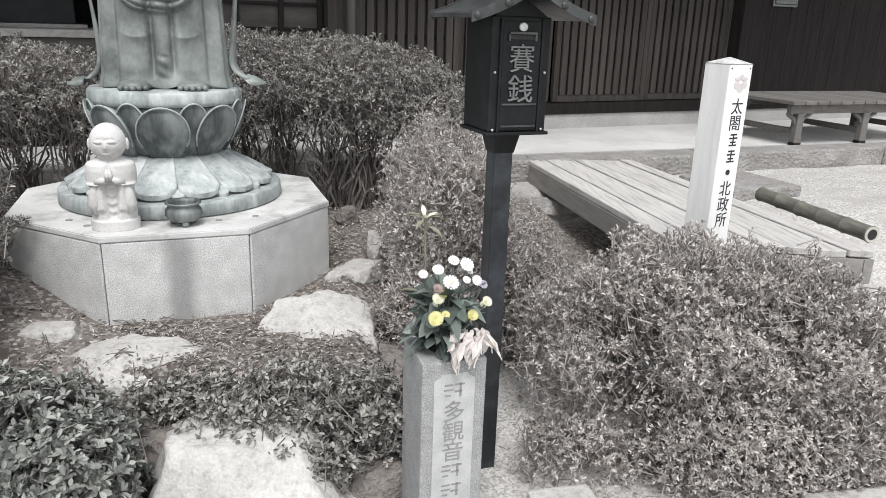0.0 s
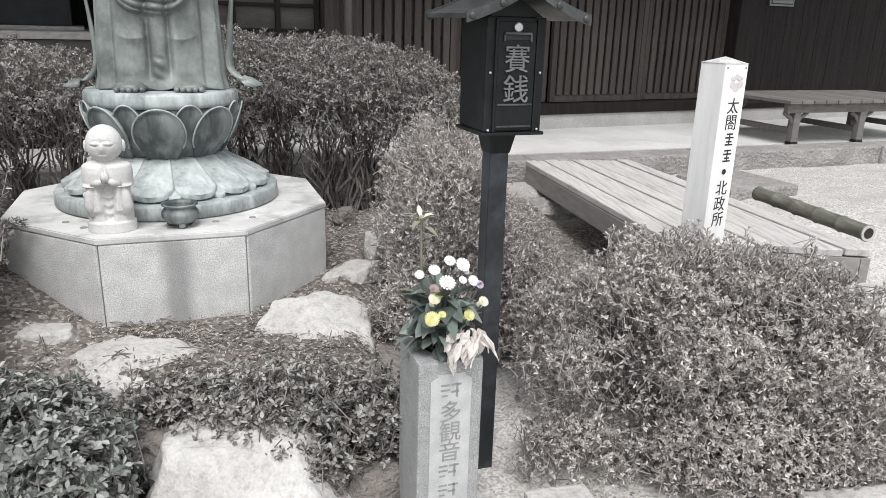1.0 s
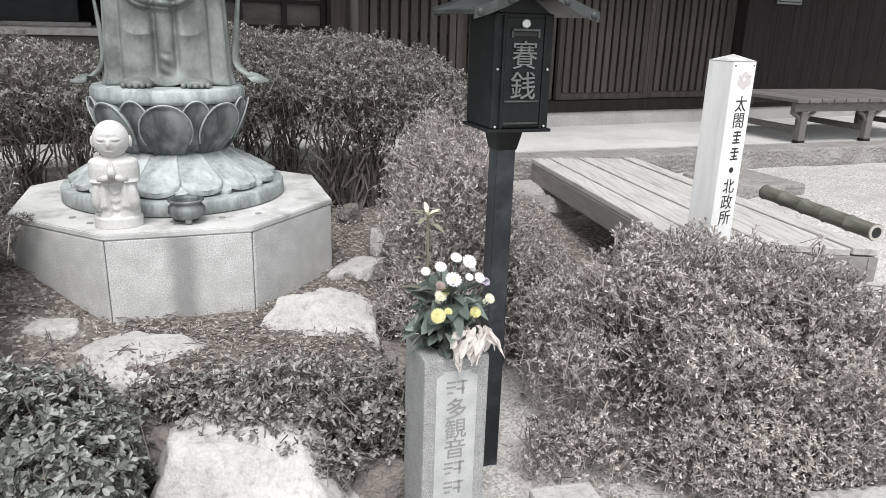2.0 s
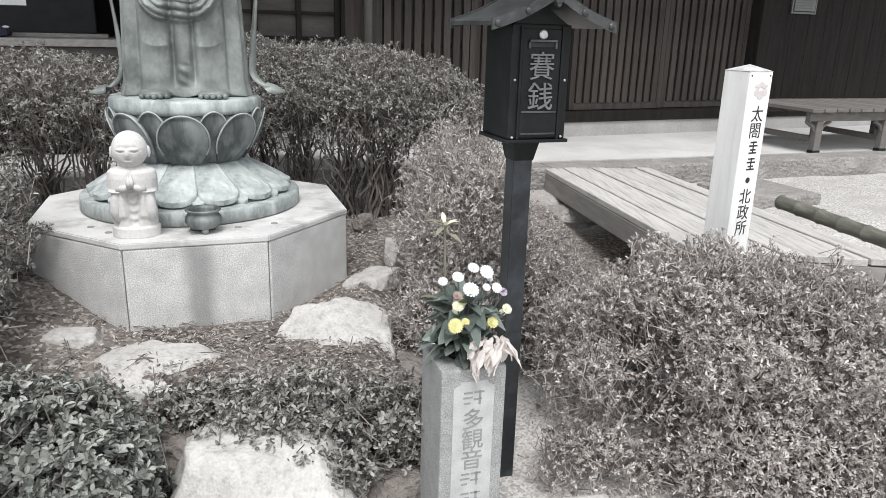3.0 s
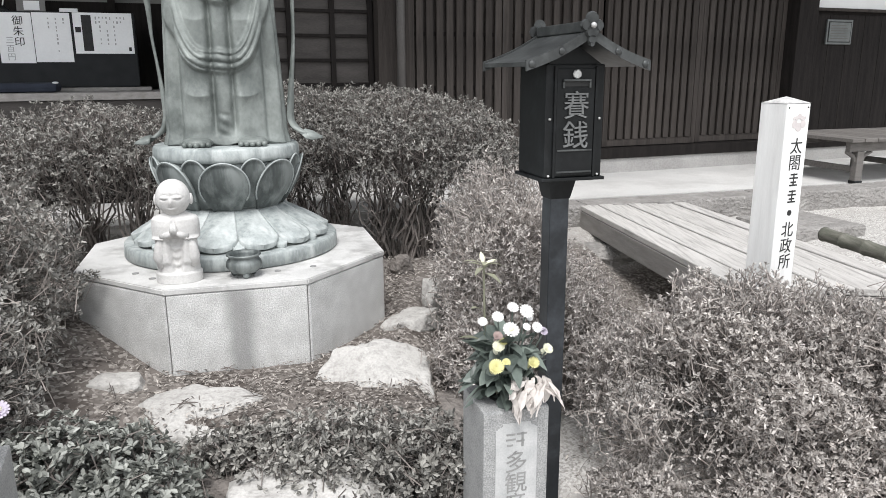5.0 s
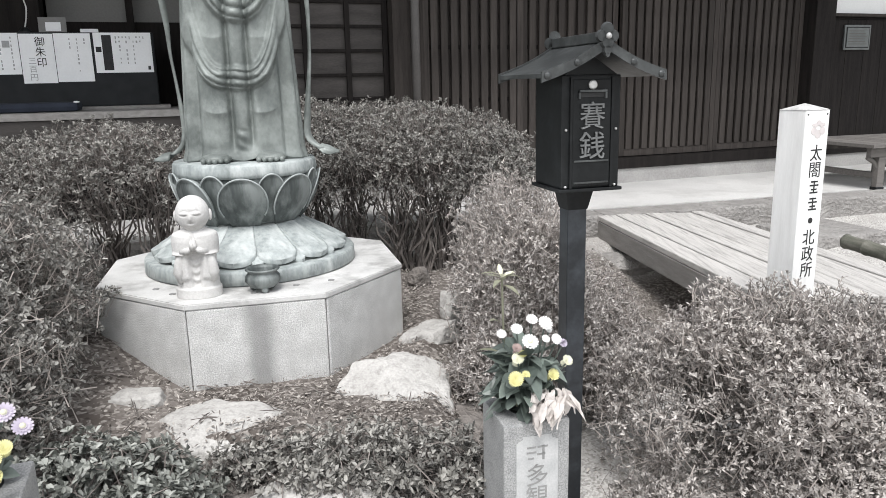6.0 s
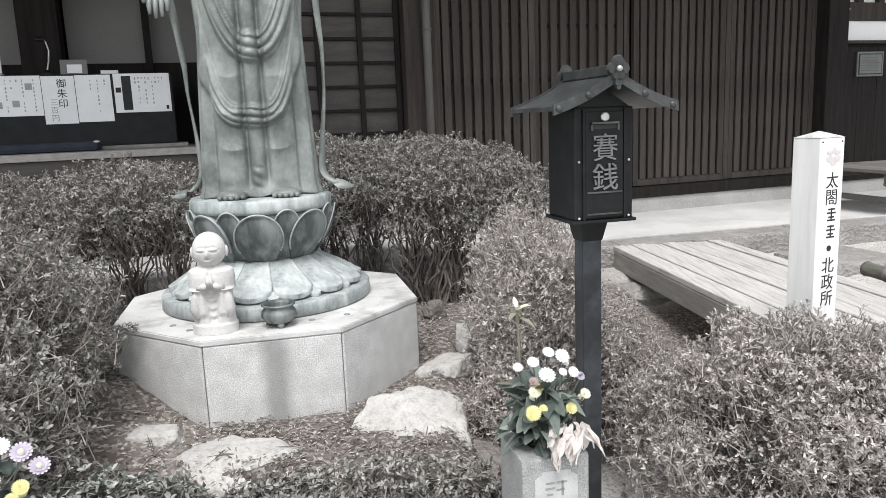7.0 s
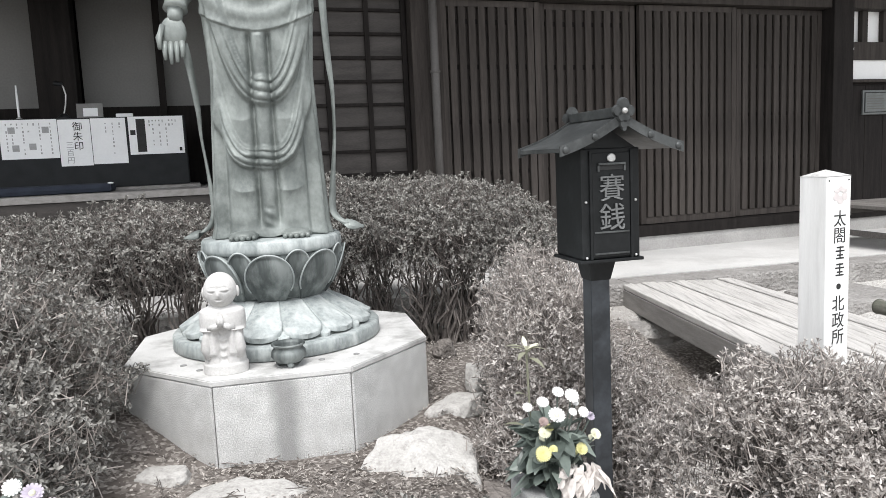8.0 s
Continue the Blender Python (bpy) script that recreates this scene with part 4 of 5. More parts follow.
# ---- small white stone statue ----
def little_statue():
    bm = bmesh.new()
    na, nh = 96, 90
    keys = [0, 0.036, 0.040, 0.10, 0.17, 0.215, 0.245, 0.262]
    wide = [0.083, 0.083, 0.077, 0.074, 0.071, 0.072, 0.067, 0.036]
    deep = [0.064, 0.064, 0.056, 0.054, 0.054, 0.052, 0.046, 0.03]
    rings = []
    for j in range(nh + 1):
        h = 0.262 * j / nh
        rx, ry = np.interp(h, keys, wide), np.interp(h, keys, deep)
        ring = []
        for i in range(na):
            a = 2 * math.pi * i / na
            sx, sy = math.sin(a), -math.cos(a)
            x = rx * sx
            front = smooth01(0.1, 0.6, -sy)
            d = 0.0
            if h > 0.042:
                low = 1 - smooth01(0.165, 0.18, h)
                middle = 1 - smooth01(0.020, 0.027, abs(x) - 0.10 * (h - 0.12))
                d -= 0.018 * front * middle * low
                d += 0.0032 * front * middle * low * math.sin((h - 22 * x * x) * 210)
                cape = smooth01(0.168, 0.174, h + 0.10 * abs(x)) * (1 - smooth01(0.235, 0.255, h))
                d += 0.013 * cape * (1 - 0.8 * front * (1 - smooth01(0.002, 0.010, abs(x) - 0.35 * max(0.0, 0.20 - h))))
                d += 0.011 * front * (1 - middle) * low * smooth01(0.055, 0.075, h - 0.25 * (0.07 - abs(x)))
            ring.append(bm.verts.new(((rx + d) * sx, (ry + d) * sy, h)))
        rings.append(ring)
    for p, q in zip(rings, rings[1:]):
        for k in range(na):
            bm.faces.new((p[k], p[(k + 1) % na], q[(k + 1) % na], q[k]))
    bm.faces.new(rings[0])
    bm.faces.new(rings[-1])
    g = bmesh.ops.create_uvsphere(bm, u_segments=120, v_segments=90, radius=0.067)
    for v in g["verts"]:
        x, y, z = v.co
        d = 0.0
        if y < 0:
            for ex in (-0.027, 0.027):
                lid = z - 0.001 - 11 * (x - ex) ** 2
                d -= 0.0065 * gauss(lid, 0.0022) * gauss(x - ex, 0.011)
                d += 0.0045 * gauss(z - 0.009, 0.006) * gauss(x - ex, 0.014)
                d -= 0.004 * gauss(z - 0.018 + 14 * (abs(x) - 0.020) ** 2, 0.0026) * gauss(x - ex, 0.015)
            d += 0.009 * gauss(x, 0.006) * gauss(z + 0.008, 0.010)
            d -= 0.006 * gauss(z + 0.027, 0.0022) * gauss(x, 0.007) - 0.004 * gauss(z + 0.033, 0.004) * gauss(x, 0.009)
            d += 0.004 * gauss(x, 0.004) * gauss(z - 0.027, 0.004)
        v.co += Vector((0, -1, 0)) * d
        v.co.z *= 1.02
        v.co.x *= 0.90 * (1 - 2.6 * max(0.0, -z - 0.018))
    bmesh.ops.translate(bm, vec=(0, -0.004, 0.313), verts=g["verts"])
    # collar, sleeves and joined palms
    for s in (-1, 1):
        ball(bm, (s * 0.061, 0.004, 0.306), 0.016, 10, 8, (0.5, 0.8, 1.35))
        tube(bm, [(s * 0.045, -0.050, 0.178), (s * 0.020, -0.064, 0.186), (s * 0.006, -0.066, 0.194)], [0.012, 0.012, 0.008], 12)
        tube(bm, [(s * 0.046, -0.040, 0.182), (s * 0.057, -0.040, 0.14), (s * 0.060, -0.038, 0.10), (s * 0.056, -0.038, 0.062)], [0.011, 0.017, 0.023, 0.011], 14)
        tube(bm, [(s * 0.006, -0.066, 0.188), (s * 0.005, -0.070, 0.212), (s * 0.003, -0.062, 0.228)], [0.010, 0.008, 0.004], 10)
    return bm


whole("stone_jizo", little_statue(), WHITE_STONE, pose(-0.842, 2.722, 0.652, 0, 0, 10), "small white stone child-like statue with joined palms", "statue", smooth=True)

pot = thing("incense_pot", pose(-0.612, 2.765, 0.652) @ Matrix.Diagonal((1.12, 1.12, 0.98, 1)), "small dark bronze incense pot on three feet", "pot")
part("bowl", lathe(bmesh.new(), [(0.02, 0.014), (0.045, 0.02), (0.060, 0.042), (0.058, 0.062), (0.049, 0.074), (0.050, 0.080), (0.058, 0.086), (0.058, 0.091), (0.050, 0.091), (0.044, 0.078), (0.045, 0.05), (0.01, 0.048)], 36), BRONZE_DARK, pot, smooth=True)
for k in range(3):
    a = radians(-70 + 120 * k)
    part("foot", ball(bmesh.new(), (0.036 * math.cos(a), 0.036 * math.sin(a), 0.012), 0.012, 10, 8, (1, 1, 1.1)), BRONZE_DARK, pot)

# ---- offertory box on a post ----
BOX = pose(0.453, 2.120, 0, 0, 0, 14.8)
obox = thing("offertory_box", BOX, "black steel offertory box with a small roof on a post", "offertory box")
part("post", slab(-0.035, 0.023, -0.029, 0.029, -0.02, 1.06, 0.004), POSTMETAL, obox, "scuffed black square post with a painted-in reflection")
bm = bmesh.new()
prof = [(0.030, 1.052), (0.032, 1.060), (0.041, 1.104), (0.041, 1.111)]
rings = [[bm.verts.new((sx * r - 0.006, sy * r, z)) for sx, sy in ((-1, -1), (1, -1), (1, 1), (-1, 1))] for r, z in prof]
for p, q in zip(rings, rings[1:]):
    for k in range(4):
        bm.faces.new((p[k], p[(k + 1) % 4], q[(k + 1) % 4], q[k]))
bm.faces.new(rings[0])
bm.faces.new(rings[-1])
part("collar", bm, BLACKMETAL, obox, "flared black collar")
B = 0.087
part("base_plate", slab(-B - 0.008, B + 0.008, -B - 0.008, B + 0.008, 1.112, 1.121, 0.002), BLACKMETAL, obox)
part("body", slab(-B, B, -B, B, 1.122, 1.424, 0.004), BLACKMETAL, obox)
door = part("front_door", slab(-0.056, 0.056, -B - 0.005, -B - 0.0005, 1.128, 1.412, 0.002), BLACKMETAL, obox)
for a, b, c, d in ((-0.064, -0.057, 1.122, 1.418), (0.057, 0.064, 1.122, 1.418)):
    part("door_frame", slab(a, b, -B - 0.007, -B - 0.0005, c, d, 0.001), BLACKMETAL, obox)
for z in (1.137, 1.196):
    part("trim_line", slab(-0.052, 0.052, -B - 0.008, -B - 0.0055, z - 0.0025, z + 0.0025, 0.001), ROOFMETAL, door, "worn trim line")
# No opening is cut; a black strip gives the slot its inner shade.
part("coin_slot_shade", slab(-0.036, 0.036, -B - 0.0075, -B - 0.0055, 1.366, 1.378, 0.0), INK, door, "black strip painted as the shade in the coin slot")
part("slot_hood", slab(-0.040, 0.040, -B - 0.014, -B - 0.0055, 1.379, 1.385, 0.001), ROOFMETAL, door)
for x in (-0.039, 0.039):
    part("slot_cheek", slab(x - 0.003, x + 0.003, -B - 0.011, -B - 0.0055, 1.362, 1.3785, 0.001), ROOFMETAL, door)
bm = lathe(bmesh.new(), [(0.0125, 0), (0.0125, 0.004), (0.010, 0.006)], 20)
bmesh.ops.rotate(bm, matrix=Matrix.Rotation(radians(90), 3, "X"), verts=bm.verts)
bmesh.ops.translate(bm, vec=(0.0, -B - 0.0055, 1.398), verts=bm.verts)
lock = part("lock", bm, SILVER, door, "round silver lock")
for k, ch in enumerate("賽銭"):
    bm = letters(ch, 0.078, 0.0025)
    bmesh.ops.translate(bm, vec=(0.0, -B - 0.0085, 1.318 - 0.080 * k), verts=bm.verts)
    part("raised_letter", bm, LETTER, door, "raised grey letter")
for x, z in ((-0.074, 1.28), (0.074, 1.28), (-0.074, 1.127), (0.074, 1.127)):
    part("rivet", ball(bmesh.new(), (x, -B - 0.002, z), 0.004, 10, 6), SILVER, obox)


def roof_z(s):
    """Height over the half width s from ridge (0) to eave (1): a hollow curve."""
    return 1.508 - 0.080 * s - 0.008 * math.sin(s * math.pi)


rf = bmesh.new()
HW, F0, F1 = 0.174, -0.160, 0.148
for sgn in (-1, 1):
    for f_top, f_bot in ((0.0, -0.011),):
        n = 12
        rows = []
        for i in range(n + 1):
            s = i / n
            x, z = sgn * HW * s, roof_z(s)
            rows.append([rf.verts.new((x, y, z + dz)) for y in (F0, F1) for dz in (f_top, f_bot)])
        for p, q in zip(rows, rows[1:]):
            rf.faces.new((p[0], p[2], q[2], q[0]))
            rf.faces.new((p[1], p[3], q[3], q[1]))
            rf.faces.new((p[0], p[1], q[1], q[0]))
            rf.faces.new((p[2], p[3], q[3], q[2]))
        rf.faces.new((rows[-1][0], rows[-1][1], rows[-1][3], rows[-1][2]))
part("roof_sheet", rf, ROOFMETAL, obox, "hollow-curved dark roof")
for y in (F0, F1):
    for sgn in (-1, 1):
        bm = bmesh.new()
        n = 12
        rows = []
        for i in range(n + 1):
            s = i / n * 1.02
            x, z = sgn * HW * s, roof_z(s)
            rows.append([bm.verts.new((x, y + dy, z + dz)) for dy in (-0.004, 0.004) for dz in (0.006, -0.021)])
        for p, q in zip(rows, rows[1:]):
            for a, b in ((0, 1), (1, 3), (3, 2), (2, 0)):
                bm.faces.new((p[a], p[b], q[b], q[a]))
        bm.faces.new([rows[0][k] for k in (0, 1, 3, 2)])
        bm.faces.new([rows[-1][k] for k in (0, 1, 3, 2)])
        barge = part("barge_board", bm, ROOFMETAL, obox)
        for s in (0.46, 0.93):
            part("boss", ball(bmesh.new(), (sgn * HW * s, y - 0.004 if y < 0 else y + 0.004, roof_z(s) - 0.009), 0.010, 12, 8, (1, 0.7, 1)), ROOFMETAL, barge)
    bm = bmesh.new()
    yy = y - 0.008 if y < 0 else y + 0.008
    for dx, dz, r in ((0, 0.022, 0.019), (-0.017, 0.006, 0.016), (0.017, 0.006, 0.016), (0, -0.008, 0.020), (0, -0.028, 0.013), (0, -0.040, 0.007)):
        g = bmesh.ops.create_cone(bm, segments=18, radius1=r, radius2=r * 0.8, depth=0.008, cap_ends=True)
        bmesh.ops.rotate(bm, matrix=Matrix.Rotation(radians(90 if y < 0 else -90), 3, "X"), verts=g["verts"])
        bmesh.ops.translate(bm, vec=(dx, yy, 1.512 + dz), verts=g["verts"])
    orn = part("ridge_ornament", bm, ROOFMETAL, obox, "scalloped gable ornament")
    part("boss", ball(bmesh.new(), (0, yy + (-0.006 if y < 0 else 0.006), 1.518), 0.008, 12, 8), SILVER, orn, "bright boss")
part("ridge", slab(-0.014, 0.014, F0 + 0.005, F1 - 0.005, 1.503, 1.530, 0.003), ROOFMETAL, obox)
bm = bmesh.new()
prism(bm, [(-0.078, 1.4245), (0.078, 1.4245), (0.0, 1.476)], -0.082, 0.082)
bmesh.ops.rotate(bm, matrix=Matrix.Rotation(radians(90), 3, "X"), verts=bm.verts)
part("gable", bm, BLACKMETAL, obox)


# ---- stone flower posts ----
def flower_post(m, top, label, writing):
    p = thing("stone_flower_post", m, label, "flower post", "stone flower posts")
    w = 0.088
    bm = bmesh.new()
    box(bm, -w, w, -w, w, -0.03, top, 0.006)
    part("shaft", bm, POLISHED, p)
    bm = bmesh.new()
    x0, x1, z0, z1, c = -0.056, 0.056, 0.04, top - 0.035, 0.018
    prism(bm, [(x0, z0), (x1, z0), (x1, z1 - c), (x1 - c, z1 - c * 0.4), (x1 - c, z1), (x0 + c, z1), (x0 + c, z1 - c * 0.4), (x0, z1 - c)], 0, 0.0018)
    bmesh.ops.rotate(bm, matrix=Matrix.Rotation(radians(90), 3, "X"), verts=bm.verts)
    bmesh.ops.translate(bm, vec=(0, -w - 0.0002, 0), verts=bm.verts)
    panel = part("carved_panel", bm, PANEL_STONE, p, "lighter rubbed front panel")
    for k, ch in enumerate(writing):
        z = top - 0.082 - 0.060 * k
        if ch == "□":
            bm = bmesh.new()
            for dx, dz, ww, hh in ((-0.016, 0.016, 0.024, 0.005), (-0.016, 0.002, 0.026, 0.005), (-0.018, -0.014, 0.016, 0.005), (0.014, 0.016, 0.028, 0.005), (0.016, 0.0, 0.006, 0.040), (0.010, -0.004, 0.022, 0.005)):
                box(bm, dx - ww / 2, dx + ww / 2, -w - 0.0030, -w - 0.0021, z + dz - hh / 2, z + dz + hh / 2)
            part("writing_bar", bm, CARVED, panel)
            continue
        bm = letters(ch, 0.064, 0.0006)
        bmesh.ops.translate(bm, vec=(0, -w - 0.0026, z), verts=bm.verts)
        part("carved_letter", bm, CARVED, panel)
    # Shaft top is solid; this black disc paints the hole's shade onto it.
    part("vase_hole_shade", lathe(bmesh.new(), [(0.045, top - 0.002), (0.045, top + 0.002)], 20), INK, p, "black disc painted as the shade in the flower hole")
    return p


FP1 = pose(0.269, 1.812, 0, 0, 0, 13.3)
flower_post(FP1, 0.58, "square grey granite flower post with carved writing", "□多観音□□□")
FP2 = pose(-0.905, 1.425, 0, 0, 0, YAW)
flower_post(FP2, 0.62, "square grey granite flower post beside the hedge", "□多観音□□□")


def leaf_blade(bm, base, d, up, ln, w, droop=0.3):
    """A pointed leaf of six faces that bends down along its length."""
    d, up = d.normalized(), up.normalized()
    side = d.cross(up)
    if side.length < 1e-3:
        side = Vector((1, 0, 0))
    side.normalize()
    prev = None
    for t, f in ((0, 0.10), (0.25, 0.62), (0.5, 1.0), (0.78, 0.66), (1.0, 0.08)):
        c = base + d * (ln * t) - Vector((0, 0, 1)) * (droop * ln * t * t)
        row = [bm.verts.new(c - side * (w * f / 2) + up * w * 0.12 * f), bm.verts.new(c), bm.verts.new(c + side * (w * f / 2) + up * w * 0.12 * f)]
        if prev:
            bm.faces.new((prev[0], prev[1], row[1], row[0]))
            bm.faces.new((prev[1], prev[2], row[2], row[1]))
        prev = row


def daisy(bm, c, n, r, petals, rings=2, cup=0.25):
    n = n.normalized()
    s = n.cross(Vector((0.3, 0.2, 1))).normalized()
    t = n.cross(s)
    for ring in range(rings):
        rr = r * (1 - 0.28 * ring)
        for k in range(petals):
            a = 2 * math.pi * (k + 0.5 * ring) / petals
            d = s * math.cos(a) + t * math.sin(a)
            e = -s * math.sin(a) + t * math.cos(a)
            h = n * (rr * (cup + 0.3 * ring))
            w = rr * 4.6 / petals
            vs = [c + d * rr * 0.12, c + d * rr * 0.7 + e * w * 0.6 + h * 0.7, c + d * rr + e * w * 0.35 + h, c + d * rr - e * w * 0.35 + h, c + d * rr * 0.7 - e * w * 0.6 + h * 0.7]
            bm.faces.new([bm.verts.new(v) for v in vs])


def bouquet(name, m, top, blooms, label, leaves, seed, lily=False, spread=0.11):
    b = thing(name, m, label, "flowers")
    rnd = random.Random(seed)
    bm = bmesh.new()
    for k in range(leaves):
        a = rnd.choice((rnd.uniform(0, 2 * math.pi), rnd.gauss(3.7, 1.1)))
        h = rnd.uniform(0.0, 0.15)
        r = rnd.uniform(0.0, 0.4) * spread * (1 - 1.5 * abs(h - 0.07))
        d = Vector((math.cos(a), math.sin(a) * 0.8, rnd.uniform(-0.5, 0.6)))
        leaf_blade(bm, Vector((r * math.cos(a), r * math.sin(a), top + 0.005 + h)), d, Vector((-d.x * 0.5 + rnd.uniform(-0.6, 0.6), -d.y * 0.5 + rnd.uniform(-0.9, 0.4), 1)), rnd.uniform(0.03, spread * 0.62), rnd.uniform(0.026, 0.052), rnd.uniform(-0.2, 0.6))
    part("foliage", bm, BOUQUET_LEAF, b, "deep green leaves")
    for x, y, z, *_ in blooms:
        bm = tube(bmesh.new(), [(x * 0.2, y * 0.2, top - 0.02), (x * 0.6, y * 0.6, top + (z - top) * 0.55), (x, y, z - 0.004)], 0.0022, 5)
        part("stem", bm, BOUQUET_LEAF, b)
    for x, y, z, r, mat, kind in blooms:
        bm = bmesh.new()
        n = Vector((x * 2.0, -0.6 + y * 2, 0.75 + rnd.uniform(-0.2, 0.2)))
        if kind == "full":
            daisy(bm, Vector((x, y, z)), n, r * 0.84, 22, 7, 0.3)
        else:
            daisy(bm, Vector((x, y, z)), n, r * 0.92, 15, 4, 0.22)
        o = part("bloom", bm, mat, b)
        if kind == "eye":
            n.normalize()
            part("flower_eye", ball(bmesh.new(), Vector((x, y, z)) + n * r * 0.20, r * 0.30, 10, 6), PETAL_PALE, o, "yellow centre")
    return b


blooms = [(-0.060, 0.01, 0.785, 0.014, PETAL_WHITE, "plain"), (-0.034, -0.03, 0.808, 0.017, PETAL_WHITE, "plain"), (0.014, -0.01, 0.822, 0.017, PETAL_WHITE, "plain"), (-0.008, -0.055, 0.780, 0.023, PETAL_WHITE, "eye"),
          (0.046, -0.02, 0.812, 0.021, PETAL_WHITE, "plain"), (0.036, -0.05, 0.782, 0.012, PETAL_WHITE, "plain"), (0.066, -0.045, 0.776, 0.016, PETAL_WHITE, "plain"), (0.060, -0.01, 0.790, 0.010, PETAL_WHITE, "plain"), (0.082, -0.05, 0.766, 0.013, PETAL_MAUVE, "plain"),
          (-0.040, -0.05, 0.766, 0.015, PETAL_PINK, "full"), (-0.042, -0.06, 0.742, 0.019, PETAL_PALE, "full"), (-0.028, -0.058, 0.752, 0.013, PETAL_YELLOW, "full"), (-0.056, -0.085, 0.700, 0.023, PETAL_YELLOW, "full"), (-0.030, -0.085, 0.708, 0.013, PETAL_YELLOW, "full"),
          (0.042, -0.085, 0.700, 0.018, PETAL_YELLOW, "full"), (0.090, -0.06, 0.722, 0.017, PETAL_PALE, "full")]
fl = bouquet("flower_bouquet", FP1, 0.582, blooms, "fresh white and yellow chrysanthemums with dark green leaves", 170, 11, spread=0.15)
bm = bmesh.new()
rnd = random.Random(5)
for k in range(34):
    base = Vector((0.034 + rnd.uniform(-0.045, 0.045), -0.092 + rnd.uniform(-0.02, 0.02), 0.652 + rnd.uniform(-0.022, 0.02)))
    leaf_blade(bm, base, Vector((rnd.uniform(-0.8, 0.8), -0.4, -0.5 + rnd.uniform(-0.7, 0.5))), Vector((rnd.uniform(-0.6, 0.6), -1, 0.4)), rnd.uniform(0.025, 0.055), rnd.uniform(0.012, 0.026), rnd.uniform(0.2, 1.1))
for v in bm.verts:
    v.co += Vector((rnd.uniform(-1, 1), rnd.uniform(-1, 1), rnd.uniform(-1, 1))) * 0.0045
part("wilted_petals", bm, PETAL_WILT, fl, "wilted cream lily petals hanging down")
bm = bmesh.new()
tube(bm, [(-0.02, 0.0, 0.58), (-0.05, 0.02, 0.75), (-0.055, 0.02, 0.94)], 0.003, 6)
tip = Vector((-0.055, 0.02, 0.93))
for a, ln, z, w, dr, up in ((10, 0.075, 0.0, 0.016, 0.5, 0.3), (175, 0.06, 0.005, 0.018, 0.3, 0.5), (60, 0.05, -0.01, 0.016, 0.4, 0.4), (230, 0.06, -0.005, 0.016, 0.4, 0.3), (300, 0.06, -0.02, 0.018, 0.5, 0.25), (195, 0.05, -0.12, 0.022, 0.4, 0.9), (330, 0.06, -0.16, 0.018, 0.2, 1.4), (170, 0.07, -0.2, 0.02, 0.3, 0.5)):
    leaf_blade(bm, tip + Vector((0, 0, z)), Vector((math.cos(radians(a)), math.sin(radians(a)), up)), Vector((0, 0, 1)), ln, w, dr)
part("leafy_stem", bm, LILY_LEAF, fl, "tall yellowed leafy stem")
bm = bmesh.new()
for a, up in ((100, 2.5), (20, 0.5), (165, 0.4), (260, 0.8), (320, 0.7)):
    leaf_blade(bm, tip, Vector((math.cos(radians(a)), math.sin(radians(a)), up)), Vector((0, 0, 1)), 0.045, 0.015, 0.2)
part("pale_bloom", bm, PETAL_PALE, fl, "pale yellow opening bloom")

blooms = [(0.072, -0.03, 0.785, 0.023, PETAL_MAUVE, "eye"), (0.105, -0.05, 0.758, 0.022, PETAL_MAUVE, "eye"), (0.035, -0.02, 0.80, 0.020, PETAL_WHITE, "plain"), (0.075, -0.085, 0.735, 0.019, PETAL_YELLOW, "full"), (0.06, -0.10, 0.72, 0.016, PETAL_YELLOW, "full"),
          (0.055, -0.10, 0.685, 0.018, PETAL_YELLOW, "full"), (0.04, -0.11, 0.665, 0.018, PETAL_YELLOW, "full"), (0.02, -0.06, 0.745, 0.022, PETAL_WILT, "full"), (-0.02, -0.05, 0.77, 0.028, PETAL_WHITE, "eye"), (-0.04, -0.08, 0.71, 0.022, PETAL_YELLOW, "full")]
bouquet("mixed_bouquet", FP2, 0.622, blooms, "mauve, white and yellow chrysanthemums in a stone post", 60, 12, spread=0.08)


# ---- garden rocks ----
def rock(x, y, z, rx, ry, rz, seed, material, label, yaw=0, flat=0.55, faces=(), cut_count=11):
    bm = bmesh.new()
    bmesh.ops.create_icosphere(bm, subdivisions=5, radius=1.0)
    off = Vector((seed * 3.7, seed * 1.3, seed * 7.1))
    rnd = random.Random(seed)
    cuts = [(Vector((rnd.gauss(0, 1), rnd.gauss(0, 1), rnd.gauss(0.2, 0.8))).normalized(), rnd.uniform(0.66, 0.88)) for _ in range(cut_count)]
    cuts += [(Vector(n).normalized(), c) for n, c in faces]
    for v in bm.verts:
        d = v.co.normalized()
        r = 1 + 0.22 * noise.noise(d * 1.3 + off) + 0.10 * noise.noise(d * 3.1 + off) + 0.035 * noise.noise(d * 8 + off)
        p = d * r
        for n, c in cuts:
            over = p.dot(n) - c
            if over > 0:
                p -= n * (over * 0.96)
        if p.z > flat:
            p.z = flat + (p.z - flat) * 0.15
        p += d * (0.045 * noise.noise(p * 3.3 + off) + 0.028 * noise.noise(p * 8 + off) + 0.012 * noise.noise(p * 21 + off))
        v.co = Vector((p.x * rx, p.y * ry, p.z * rz))
    return whole("garden_rock", bm, material, pose(x, y, z, 0, 0, yaw), label, "rock", "garden rocks", smooth=True)


